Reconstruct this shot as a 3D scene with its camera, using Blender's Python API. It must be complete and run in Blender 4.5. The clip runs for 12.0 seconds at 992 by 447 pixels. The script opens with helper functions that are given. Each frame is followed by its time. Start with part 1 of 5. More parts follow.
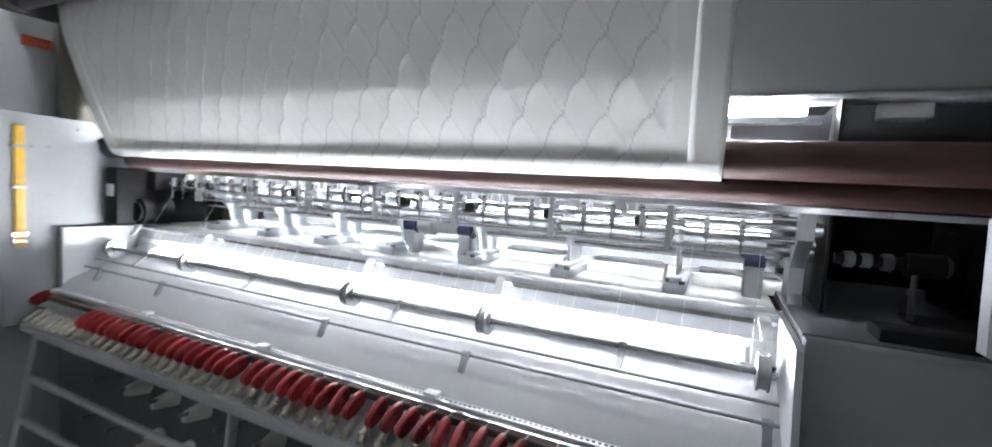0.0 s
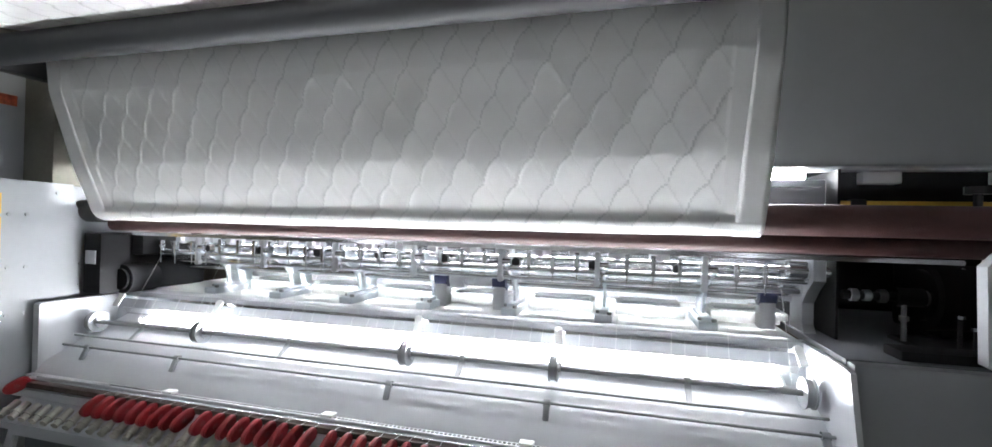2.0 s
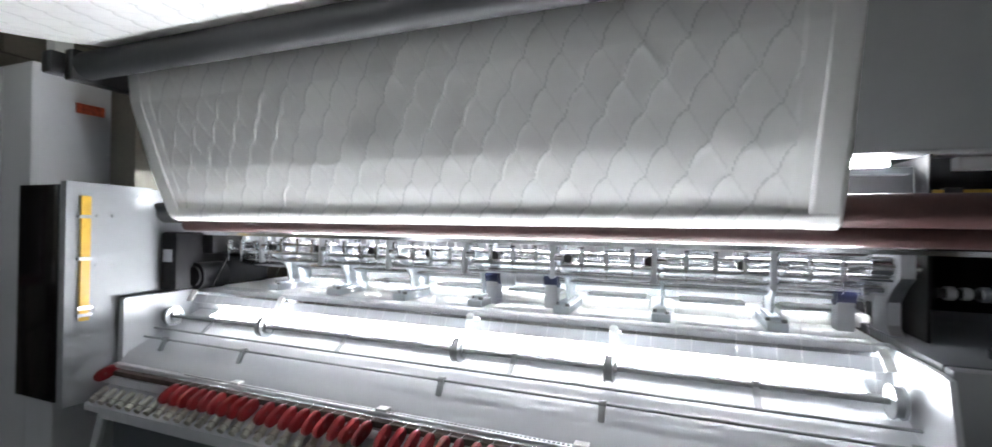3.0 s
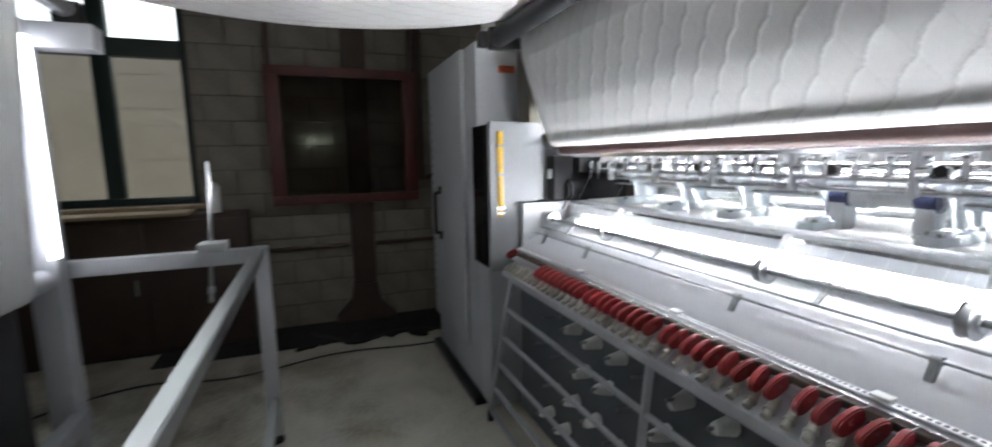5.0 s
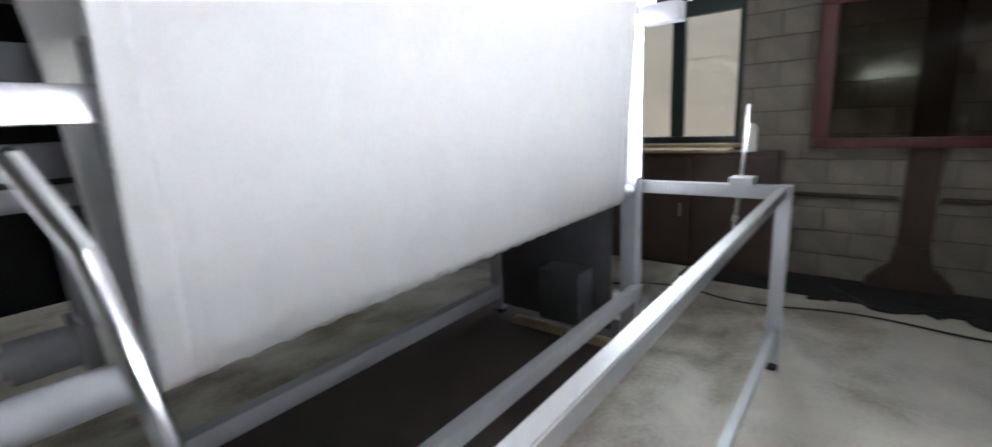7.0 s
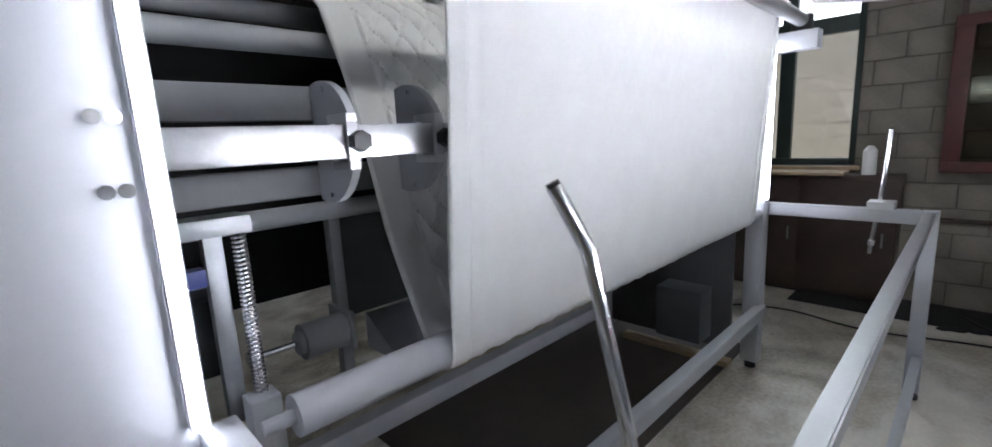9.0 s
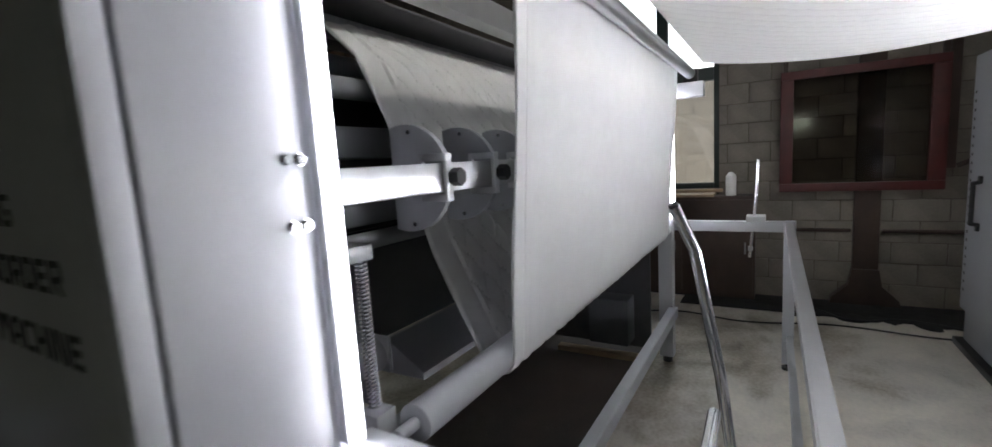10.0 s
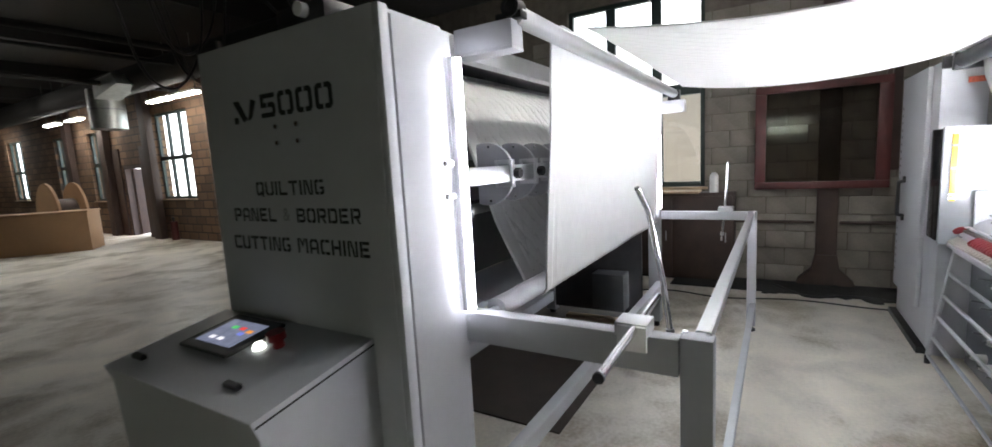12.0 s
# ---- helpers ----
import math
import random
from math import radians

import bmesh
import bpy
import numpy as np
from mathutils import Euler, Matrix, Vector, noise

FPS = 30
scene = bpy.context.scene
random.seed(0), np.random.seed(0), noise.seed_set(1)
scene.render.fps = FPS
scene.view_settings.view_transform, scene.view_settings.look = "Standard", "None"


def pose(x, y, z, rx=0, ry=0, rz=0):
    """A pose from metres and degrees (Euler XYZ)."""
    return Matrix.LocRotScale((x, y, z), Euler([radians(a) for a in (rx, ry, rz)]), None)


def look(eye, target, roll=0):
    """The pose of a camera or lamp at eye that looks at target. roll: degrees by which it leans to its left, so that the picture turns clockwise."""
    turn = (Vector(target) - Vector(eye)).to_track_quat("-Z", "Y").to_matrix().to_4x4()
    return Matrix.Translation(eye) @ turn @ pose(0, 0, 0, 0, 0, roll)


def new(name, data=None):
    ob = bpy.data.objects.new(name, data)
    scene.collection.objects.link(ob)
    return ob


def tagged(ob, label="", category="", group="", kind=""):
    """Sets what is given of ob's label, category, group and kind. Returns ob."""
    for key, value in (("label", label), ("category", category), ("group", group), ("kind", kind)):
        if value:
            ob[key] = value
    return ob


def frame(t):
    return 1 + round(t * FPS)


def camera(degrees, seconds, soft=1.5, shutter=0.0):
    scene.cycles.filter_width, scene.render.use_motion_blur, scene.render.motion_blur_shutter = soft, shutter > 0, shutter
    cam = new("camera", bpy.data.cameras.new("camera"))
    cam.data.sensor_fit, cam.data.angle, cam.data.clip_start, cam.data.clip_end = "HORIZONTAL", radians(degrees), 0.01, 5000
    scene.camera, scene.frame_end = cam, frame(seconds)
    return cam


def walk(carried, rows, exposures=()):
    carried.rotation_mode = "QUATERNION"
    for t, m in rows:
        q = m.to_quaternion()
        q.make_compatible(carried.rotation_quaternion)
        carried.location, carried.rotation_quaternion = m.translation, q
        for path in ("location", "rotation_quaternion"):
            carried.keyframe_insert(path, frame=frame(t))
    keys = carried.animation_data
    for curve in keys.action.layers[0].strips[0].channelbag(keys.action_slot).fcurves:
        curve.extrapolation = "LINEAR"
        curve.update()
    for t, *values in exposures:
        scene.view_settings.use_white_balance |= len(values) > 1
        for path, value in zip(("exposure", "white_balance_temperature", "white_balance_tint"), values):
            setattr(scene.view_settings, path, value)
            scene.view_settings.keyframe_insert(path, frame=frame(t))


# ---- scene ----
cam = camera(93.0, 12.0, shutter=0.5)
PATH = [
    (0, (0.291, 0.405, 1.498), (-0.559, 2.21, 1.36), 3.5),
    (0.5, (0.097, 0.338, 1.563), (-0.495, 2.246, 1.459), 2.6),
    (1, (-0.003, 0.244, 1.575), (-0.558, 2.165, 1.521), 1.9),
    (1.5, (-0.036, 0.175, 1.57), (-0.553, 2.107, 1.555), 1.5),
    (2, (-0.054, 0.159, 1.558), (-0.571, 2.091, 1.571), 1.4),
    (2.5, (-0.076, 0.149, 1.55), (-0.632, 2.07, 1.568), 1.4),
    (4.5, (0.146, 0.342, 1.506), (-1.487, 1.487, 1.362), -0.8),
    (5, (0.26, 0.311, 1.494), (-1.59, 1.02, 1.218), -1.0),
    (5.5, (0.338, 0.265, 1.497), (-1.598, 0.593, 1.12), -2.1),
    (6, (0.384, 0.297, 1.489), (-1.56, 0.062, 1.084), -2.5),
    (6.5, (0.443, 0.351, 1.491), (-1.347, -0.43, 1.064), -2.4),
    (7, (0.524, 0.374, 1.501), (-0.997, -0.848, 1.063), -3.1),
    (7.5, (0.665, 0.335, 1.516), (-0.632, -1.126, 1.089), -3.9),
    (7.7, (0.736, 0.323, 1.525), (-0.526, -1.169, 1.101), -3.8),
    (9.5, (1.123, 0.042, 1.573), (-0.403, -1.221, 1.299), -2.3),
    (10, (1.399, -0.065, 1.595), (-0.305, -1.08, 1.335), -3.5),
    (10.5, (1.638, -0.012, 1.607), (-0.074, -1.015, 1.352), -3.5),
    (11, (1.835, 0.122, 1.597), (0.124, -0.881, 1.345), -3.5),
    (11.5, (2.009, 0.2, 1.615), (0.305, -0.816, 1.36), -3.4),
    (11.8, (2.123, 0.19, 1.629), (0.421, -0.823, 1.352), -3.2),
    (12, (2.224, 0.219, 1.618), (0.527, -0.806, 1.357), -3.2),
]
walk(cam, [(t, look(eye, target, roll)) for t, eye, target, roll in PATH],
     exposures=[(0.0, 0.7, 6450, 10), (2.5, 0.7, 6500, 10), (4.5, 0.55, 6500, 10), (5.5, 1.0, 6500, 11), (6.5, 1.6, 6450, 12), (7.0, 1.85, 6300, 13), (7.5, 1.85, 6150, 16), (9.5, 1.5, 6200, 14), (10.0, 1.4, 6500, 14), (10.5, 2.0, 7000, 14), (11.0, 2.15, 6800, 14), (12.0, 2.2, 6500, 14)])

# ---- world and light ----
world = bpy.data.worlds.new("world")
scene.world = world
world.use_nodes = True
wn = world.node_tree
sky = wn.nodes.new("ShaderNodeTexSky")
sky.sky_type, sky.sun_disc = "NISHITA", False
sky.sun_elevation, sky.sun_rotation = radians(44), radians(172)
wn.links.new(sky.outputs[0], wn.nodes["Background"].inputs[0])
wn.nodes["Background"].inputs[1].default_value = 0.15
sun_data = bpy.data.lights.new("sun", "SUN")
sun_data.energy, sun_data.angle, sun_data.color = 3.0, radians(12), (1, 0.96, 0.9)
sun = new("sun", sun_data)
sun.matrix_world = look((3, -20, 20), (0, 0, 0))

# ---- materials ----
def mat(name, color, rough=0.5, metal=0.0, vary=0.12, scale=6.0, bump=0.0, bump_scale=80.0, glow=0.0, coat=0.0, tint=None):
    """A Principled surface with broad and fine variation of colour and gloss."""
    m = bpy.data.materials.new(name)
    m.use_nodes = True
    n, l = m.node_tree.nodes, m.node_tree.links
    p = n["Principled BSDF"]
    p.inputs["Roughness"].default_value, p.inputs["Metallic"].default_value = rough, metal
    p.inputs["Coat Weight"].default_value = coat
    c = n.new("ShaderNodeTexCoord")
    big, fine = n.new("ShaderNodeTexNoise"), n.new("ShaderNodeTexNoise")
    for node, sc, det in ((big, scale, 5), (fine, scale * 14, 3)):
        node.inputs["Scale"].default_value, node.inputs["Detail"].default_value = sc, det
        l.new(c.outputs["Object"], node.inputs["Vector"])
    add = n.new("ShaderNodeMath")
    add.operation, add.inputs[1].default_value = "MULTIPLY_ADD", 0.35
    l.new(fine.outputs[0], add.inputs[0])
    l.new(big.outputs[0], add.inputs[2])
    ramp = n.new("ShaderNodeValToRGB")
    e = ramp.color_ramp.elements
    e[0].position, e[1].position = 0.42, 0.95
    dark = [v * (1 - vary) for v in color] if tint is None else tint
    e[0].color, e[1].color = (*dark, 1), (*[min(1, v * (1 + vary)) for v in color], 1)
    l.new(add.outputs[0], ramp.inputs[0])
    l.new(ramp.outputs[0], p.inputs["Base Color"])
    rr = n.new("ShaderNodeMapRange")
    rr.inputs["To Min"].default_value, rr.inputs["To Max"].default_value = rough * 0.8, min(1, rough * 1.2)
    l.new(big.outputs[0], rr.inputs[0])
    l.new(rr.outputs[0], p.inputs["Roughness"])
    if bump:
        b, tex = n.new("ShaderNodeBump"), n.new("ShaderNodeTexNoise")
        tex.inputs["Scale"].default_value, tex.inputs["Detail"].default_value = bump_scale, 4
        l.new(c.outputs["Object"], tex.inputs["Vector"])
        l.new(tex.outputs[0], b.inputs["Height"])
        b.inputs["Strength"].default_value, b.inputs["Distance"].default_value = bump, 0.01
        l.new(b.outputs[0], p.inputs["Normal"])
    if glow:
        p.inputs["Emission Color"].default_value = (*color, 1)
        p.inputs["Emission Strength"].default_value = glow
    return m


PAINT = mat("grey_paint", (0.47, 0.485, 0.515), 0.42, vary=0.04, scale=3, bump=0.05, bump_scale=400)
# Darker copy of PAINT; inside the cutter it carries painted-in shade.
PAINT_D = mat("grey_paint_toned_down", (0.272, 0.284, 0.300), 0.45, vary=0.06, scale=3, bump=0.05, bump_scale=400)
WHITE = mat("white_paint", (0.76, 0.77, 0.77), 0.35, vary=0.03, scale=3, bump=0.03, bump_scale=300)
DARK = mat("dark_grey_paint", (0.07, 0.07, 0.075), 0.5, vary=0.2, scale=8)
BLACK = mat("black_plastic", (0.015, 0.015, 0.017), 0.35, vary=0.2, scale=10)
# Black iron of the gear housing; in the bays it is painted-in shade.
BLACK_IRON_SHADE = mat("black_iron_and_shade", (0.007, 0.007, 0.008), 0.6, vary=0.3, scale=12)
BLACK_IRON_SHADE.node_tree.nodes["Principled BSDF"].inputs["Specular IOR Level"].default_value = 0.15
BLACK_GLASS = mat("black_glass", (0.01, 0.01, 0.012), 0.12, vary=0.1, scale=3)
CHROME = mat("polished_steel", (0.75, 0.76, 0.78), 0.16, 1.0, vary=0.06, scale=20)
STEEL = mat("brushed_steel", (0.62, 0.63, 0.65), 0.3, 1.0, vary=0.1, scale=15, bump=0.05, bump_scale=500)
ALU = mat("aluminium", (0.72, 0.73, 0.75), 0.35, 0.9, vary=0.06, scale=10)
DULL = mat("dull_steel", (0.30, 0.31, 0.32), 0.4, 0.9, vary=0.15, scale=20)
GALV = mat("galvanised_steel", (0.42, 0.44, 0.43), 0.45, 0.8, vary=0.2, scale=9)
RUBBER = mat("dark_roller_rubber", (0.024, 0.026, 0.028), 0.6, vary=0.15, scale=15)
BROWN_ROLL = mat("brown_roller_cover", (0.062, 0.028, 0.027), 0.5, vary=0.15, scale=20, bump=0.2, bump_scale=300)
RED = mat("red_plastic", (0.22, 0.016, 0.02), 0.38, vary=0.15, scale=30)
HEAD = mat("head_cover_paint", (0.205, 0.216, 0.228), 0.42, vary=0.05, scale=2, bump=0.05, bump_scale=400)
PLATE = mat("pale_painted_plate", (0.70, 0.75, 0.79), 0.4, vary=0.06, scale=12)
PANEL_BLUE = mat("blue_grey_panel", (0.10, 0.112, 0.128), 0.4, vary=0.12, scale=4)
OLIVE = mat("dull_olive_steel", (0.115, 0.108, 0.085), 0.4, 0.3, vary=0.25, scale=6)
RED_BOSS = mat("worn_red_plastic", (0.20, 0.03, 0.032), 0.45, vary=0.2, scale=40)
BEIGE = mat("beige_plastic", (0.42, 0.41, 0.36), 0.5, vary=0.1, scale=30)
BRASS = mat("yellow_gauge", (0.62, 0.38, 0.05), 0.4, vary=0.15, scale=30)


def concrete():
    """Worn floor concrete: broad pale and dark patches, finer blotches, grit and a few dark stains."""
    m = mat("worn_concrete", (0.5, 0.48, 0.43), 0.5, bump=0.3, bump_scale=35)
    n, l = m.node_tree.nodes, m.node_tree.links
    co = n.new("ShaderNodeTexCoord")
    vals = []
    for sc, det, dist in ((0.6, 6, 1.0), (2.4, 7, 0.6), (40, 3, 0.0)):
        t = n.new("ShaderNodeTexNoise")
        t.inputs["Scale"].default_value, t.inputs["Detail"].default_value, t.inputs["Distortion"].default_value = sc, det, dist
        l.new(co.outputs["Object"], t.inputs["Vector"])
        vals.append(t.outputs[0])
    a = n.new("ShaderNodeMath"); a.operation, a.inputs[1].default_value = "MULTIPLY_ADD", 0.5
    l.new(vals[1], a.inputs[0]); l.new(vals[0], a.inputs[2])
    b = n.new("ShaderNodeMath"); b.operation, b.inputs[1].default_value = "MULTIPLY_ADD", 0.18
    l.new(vals[2], b.inputs[0]); l.new(a.outputs[0], b.inputs[2])
    r = n.new("ShaderNodeValToRGB")
    r.color_ramp.elements[0].position, r.color_ramp.elements[1].position = 0.62, 1.02
    r.color_ramp.elements[0].color, r.color_ramp.elements[1].color = (0.19, 0.158, 0.11, 1), (0.84, 0.79, 0.69, 1)
    e = r.color_ramp.elements.new(0.76); e.color = (0.46, 0.415, 0.33, 1)
    e = r.color_ramp.elements.new(0.86); e.color = (0.67, 0.635, 0.56, 1)
    l.new(b.outputs[0], r.inputs[0])
    l.new(r.outputs[0], n["Principled BSDF"].inputs["Base Color"])
    return m


CONCRETE = concrete()
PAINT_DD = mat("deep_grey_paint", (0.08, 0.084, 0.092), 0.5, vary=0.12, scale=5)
BLOCK = mat("painted_block", (0.19, 0.173, 0.146), 0.8, vary=0.26, scale=3.5, bump=0.5, bump_scale=90)
BLOCK_FAR = mat("rough_brown_masonry", (0.14, 0.088, 0.055), 0.85, vary=0.3, scale=1.5, bump=0.5, bump_scale=60)
def coursed(m, light, dark, joint):
    """Courses of rough stone blocks across a wall that runs along y."""
    n, l = m.node_tree.nodes, m.node_tree.links
    co, sep, com, br = n.new("ShaderNodeTexCoord"), n.new("ShaderNodeSeparateXYZ"), n.new("ShaderNodeCombineXYZ"), n.new("ShaderNodeTexBrick")
    l.new(co.outputs["Object"], sep.inputs[0])
    l.new(sep.outputs[1], com.inputs[0])
    l.new(sep.outputs[2], com.inputs[1])
    l.new(com.outputs[0], br.inputs["Vector"])
    br.inputs["Color1"].default_value, br.inputs["Color2"].default_value, br.inputs["Mortar"].default_value = (*light, 1), (*dark, 1), (*joint, 1)
    for key, value in (("Scale", 1.0), ("Mortar Size", 0.018), ("Brick Width", 0.45), ("Row Height", 0.21), ("Mortar Smooth", 0.3)):
        br.inputs[key].default_value = value
    mix = n.new("ShaderNodeMix")
    mix.data_type, mix.blend_type = "RGBA", "MULTIPLY"
    mix.inputs[0].default_value = 0.6
    stain = n.new("ShaderNodeTexNoise")
    stain.inputs["Scale"].default_value, stain.inputs["Detail"].default_value = 0.9, 6
    l.new(co.outputs["Object"], stain.inputs["Vector"])
    l.new(br.outputs[0], mix.inputs[6])
    l.new(stain.outputs[0], mix.inputs[7])
    l.new(mix.outputs[2], n["Principled BSDF"].inputs["Base Color"])


coursed(BLOCK_FAR, (0.25, 0.145, 0.08), (0.12, 0.07, 0.042), (0.045, 0.032, 0.024))
MORTAR = mat("mortar", (0.12, 0.105, 0.085), 0.9, vary=0.3, scale=8, bump=0.5, bump_scale=120)
RUST = mat("dark_brown_steel", (0.045, 0.027, 0.021), 0.6, vary=0.3, scale=6, bump=0.2, bump_scale=60)
RED_STEEL = mat("dull_red_steel", (0.075, 0.013, 0.012), 0.5, vary=0.25, scale=8)
GREEN_FRAME = mat("dark_green_window_paint", (0.014, 0.028, 0.026), 0.45, vary=0.2, scale=10)
WOOD = mat("bare_board", (0.40, 0.29, 0.18), 0.65, vary=0.25, scale=5, bump=0.2, bump_scale=60)
CARD = mat("brown_cardboard", (0.36, 0.22, 0.12), 0.8, vary=0.1, scale=2)
MAT = mat("dark_brown_mat", (0.066, 0.052, 0.043), 0.75, vary=0.25, scale=5, bump=0.3, bump_scale=100)
NEAR_BLACK = mat("dark_roof", (0.022, 0.022, 0.022), 0.85, vary=0.4, scale=2)
LED = mat("led_diffuser", (0.92, 0.93, 1.0), 0.4, vary=0.0, glow=9.0)
LED_Q = mat("led_tube", (0.945, 0.965, 1.0), 0.4, vary=0.0, glow=64.0)
LED_BAY = mat("bay_lamp", (0.96, 0.98, 1.0), 0.4, vary=0.0, glow=185.0)
TUBE = mat("fluorescent_tube", (1.0, 0.98, 0.9), 0.4, vary=0.0, glow=18.0)
TUBE_NEAR = mat("bright_fluorescent_tube", (0.985, 0.99, 0.965), 0.4, vary=0.0, glow=14.0)
# Greenish tube of the unseen lamp that fills light onto the end face.
TUBE_FILL = mat("end_face_fill_tube", (0.88, 1.0, 0.80), 0.4, vary=0.0, glow=50.0)
OUTSIDE = mat("pale_outside_wall", (0.66, 0.58, 0.50), 0.85, vary=0.15, scale=0.9, bump=0.4, bump_scale=20)
OVERCAST = mat("overcast_sky", (0.97, 0.97, 1.0), 1.0, vary=0.0, glow=1.3)
INK = mat("black_lettering", (0.012, 0.012, 0.013), 0.5, vary=0.1, scale=20)
THREAD = mat("white_thread", (0.8, 0.8, 0.78), 0.7, vary=0.05, scale=60)


def cloth(name, color, through_light):
    """Quilted cotton that lets some light through."""
    m = mat(name, color, 0.85, vary=0.03, scale=9, bump=0.10, bump_scale=260)
    n, l = m.node_tree.nodes, m.node_tree.links
    tr, mix = n.new("ShaderNodeBsdfTranslucent"), n.new("ShaderNodeMixShader")
    tr.inputs[0].default_value = (*color, 1)
    mix.inputs[0].default_value = through_light
    l.new(n["Principled BSDF"].outputs[0], mix.inputs[1])
    l.new(tr.outputs[0], mix.inputs[2])
    l.new(mix.outputs[0], n["Material Output"].inputs[0])
    return m


QUILT = cloth("white_quilt", (0.88, 0.885, 0.885), 0.35)
# Stitch thread greyed further, with the crease's shade put into its colour.
SEAM = cloth("shaded_stitch_line", (0.72, 0.73, 0.73), 0.2)
SEAM_SOFT = cloth("faint_shaded_stitch_line", (0.82, 0.825, 0.825), 0.25)
QUILT_DENSE = cloth("white_dense_quilt", (0.88, 0.885, 0.885), 0.08)


def glass(name, tint, rough=0.03, gloss=0.08):
    m = bpy.data.materials.new(name)
    m.use_nodes = True
    n, l = m.node_tree.nodes, m.node_tree.links
    n.remove(n["Principled BSDF"])
    a, b, mix = n.new("ShaderNodeBsdfTransparent"), n.new("ShaderNodeBsdfGlossy"), n.new("ShaderNodeMixShader")
    a.inputs[0].default_value = (*tint, 1)
    b.inputs["Roughness"].default_value = rough
    mix.inputs[0].default_value = gloss
    l.new(a.outputs[0], mix.inputs[1])
    l.new(b.outputs[0], mix.inputs[2])
    l.new(mix.outputs[0], n["Material Output"].inputs[0])
    return m


PANE = glass("window_glass", (0.86, 0.9, 0.88))
PANE_DIRTY = glass("dusty_glass", (0.66, 0.64, 0.62), 0.08, 0.015)


# ---- mesh helpers ----
def bx(bm, lo, hi, bevel=0.0):
    """A box between two corners, with softened edges."""
    lo, hi = Vector(lo), Vector(hi)
    r = bmesh.ops.create_cube(bm, size=1.0, matrix=Matrix.LocRotScale((lo + hi) / 2, None, hi - lo))
    if bevel:
        es = list({e for v in r["verts"] for e in v.link_edges})
        bmesh.ops.bevel(bm, geom=es, offset=bevel, segments=2, affect="EDGES", profile=0.6)
    return bm


def rod(bm, p, q, r, seg=20, r2=None):
    """A round bar from p to q."""
    p, q = Vector(p), Vector(q)
    turn = (q - p).to_track_quat("Z", "Y").to_matrix().to_4x4()
    m = Matrix.Translation((p + q) / 2) @ turn
    bmesh.ops.create_cone(bm, cap_ends=True, segments=seg, radius1=r, radius2=r if r2 is None else r2, depth=(q - p).length, matrix=m)
    return bm


def bar(bm, p, q, w, h, bevel=0.004):
    """A square bar from p to q, w wide and h high."""
    p, q = Vector(p), Vector(q)
    d = (q - p).normalized()
    side = d.cross(Vector((0, 0, 1)))
    side = Vector((1, 0, 0)) if side.length < 1e-4 else side.normalized()
    up = side.cross(d)
    m = Matrix((side, d, up)).transposed().to_4x4()
    m.translation = (p + q) / 2
    r = bmesh.ops.create_cube(bm, size=1.0, matrix=m @ Matrix.Diagonal((w, (q - p).length, h, 1)))
    if bevel:
        es = list({e for v in r["verts"] for e in v.link_edges})
        bmesh.ops.bevel(bm, geom=es, offset=bevel, segments=2, affect="EDGES")
    return bm


def plate(bm, outline, axis, at, thick):
    """A flat plate of an outline in the other two axes, from at to at + thick along axis."""
    def point(a, b, c):
        return {"x": (c, a, b), "y": (a, c, b), "z": (a, b, c)}[axis]
    v1 = [bm.verts.new(point(a, b, at)) for a, b in outline]
    v2 = [bm.verts.new(point(a, b, at + thick)) for a, b in outline]
    bm.faces.new(v1)
    bm.faces.new(v2[::-1])
    for i in range(len(outline)):
        j = (i + 1) % len(outline)
        bm.faces.new((v1[j], v1[i], v2[i], v2[j]))
    bmesh.ops.recalc_face_normals(bm, faces=bm.faces)
    return bm


def pipe(bm, points, r, seg=12):
    """A round tube bent through points."""
    for p, q in zip(points, points[1:]):
        rod(bm, p, q, r, seg)
    for p in points[1:-1]:
        bmesh.ops.create_uvsphere(bm, u_segments=seg, v_segments=8, radius=r, matrix=Matrix.Translation(p))
    return bm


def smooth(me, angle=0.6):
    for p in me.polygons:
        p.use_smooth = True
    me.set_sharp_from_angle(angle=angle)


def part(name, bm, material, parent=None, label="", flat=False):
    """Links a bmesh as one mesh object under a thing or a part."""
    me = bpy.data.meshes.new(name)
    bm.to_mesh(me)
    bm.free()
    if not flat:
        smooth(me)
    me.materials.append(material)
    ob = new(name, me)
    if parent is not None:
        ob.parent = parent
        if parent.type == "EMPTY":
            ob.matrix_parent_inverse = Matrix.Translation(-parent.location)
    return tagged(ob, label)


def thing(name, at, label, category, group="", kind=""):
    ob = new(name)
    ob.location = at
    ob.empty_display_size = 0.1
    return tagged(ob, label, category, group, kind)


def B():
    return bmesh.new()


def piece(name, mesh, at, parent, turn=(0, 0, 0)):
    """One of many alike pieces that share a mesh, placed in the world."""
    ob = new(name, mesh)
    ob.parent = parent
    if parent.type == "EMPTY":
        ob.matrix_parent_inverse = Matrix.Translation(-parent.location)
    ob.matrix_basis = pose(*at, *turn)
    return ob


def mesh_of(name, bm, material, *more):
    me = bpy.data.meshes.new(name)
    bm.to_mesh(me)
    bm.free()
    smooth(me)
    for m in (material, *more):
        me.materials.append(m)
    return me

# ---- the hall ----
WX = -4.25          # face of the window wall
WALL_TOP = 4.7
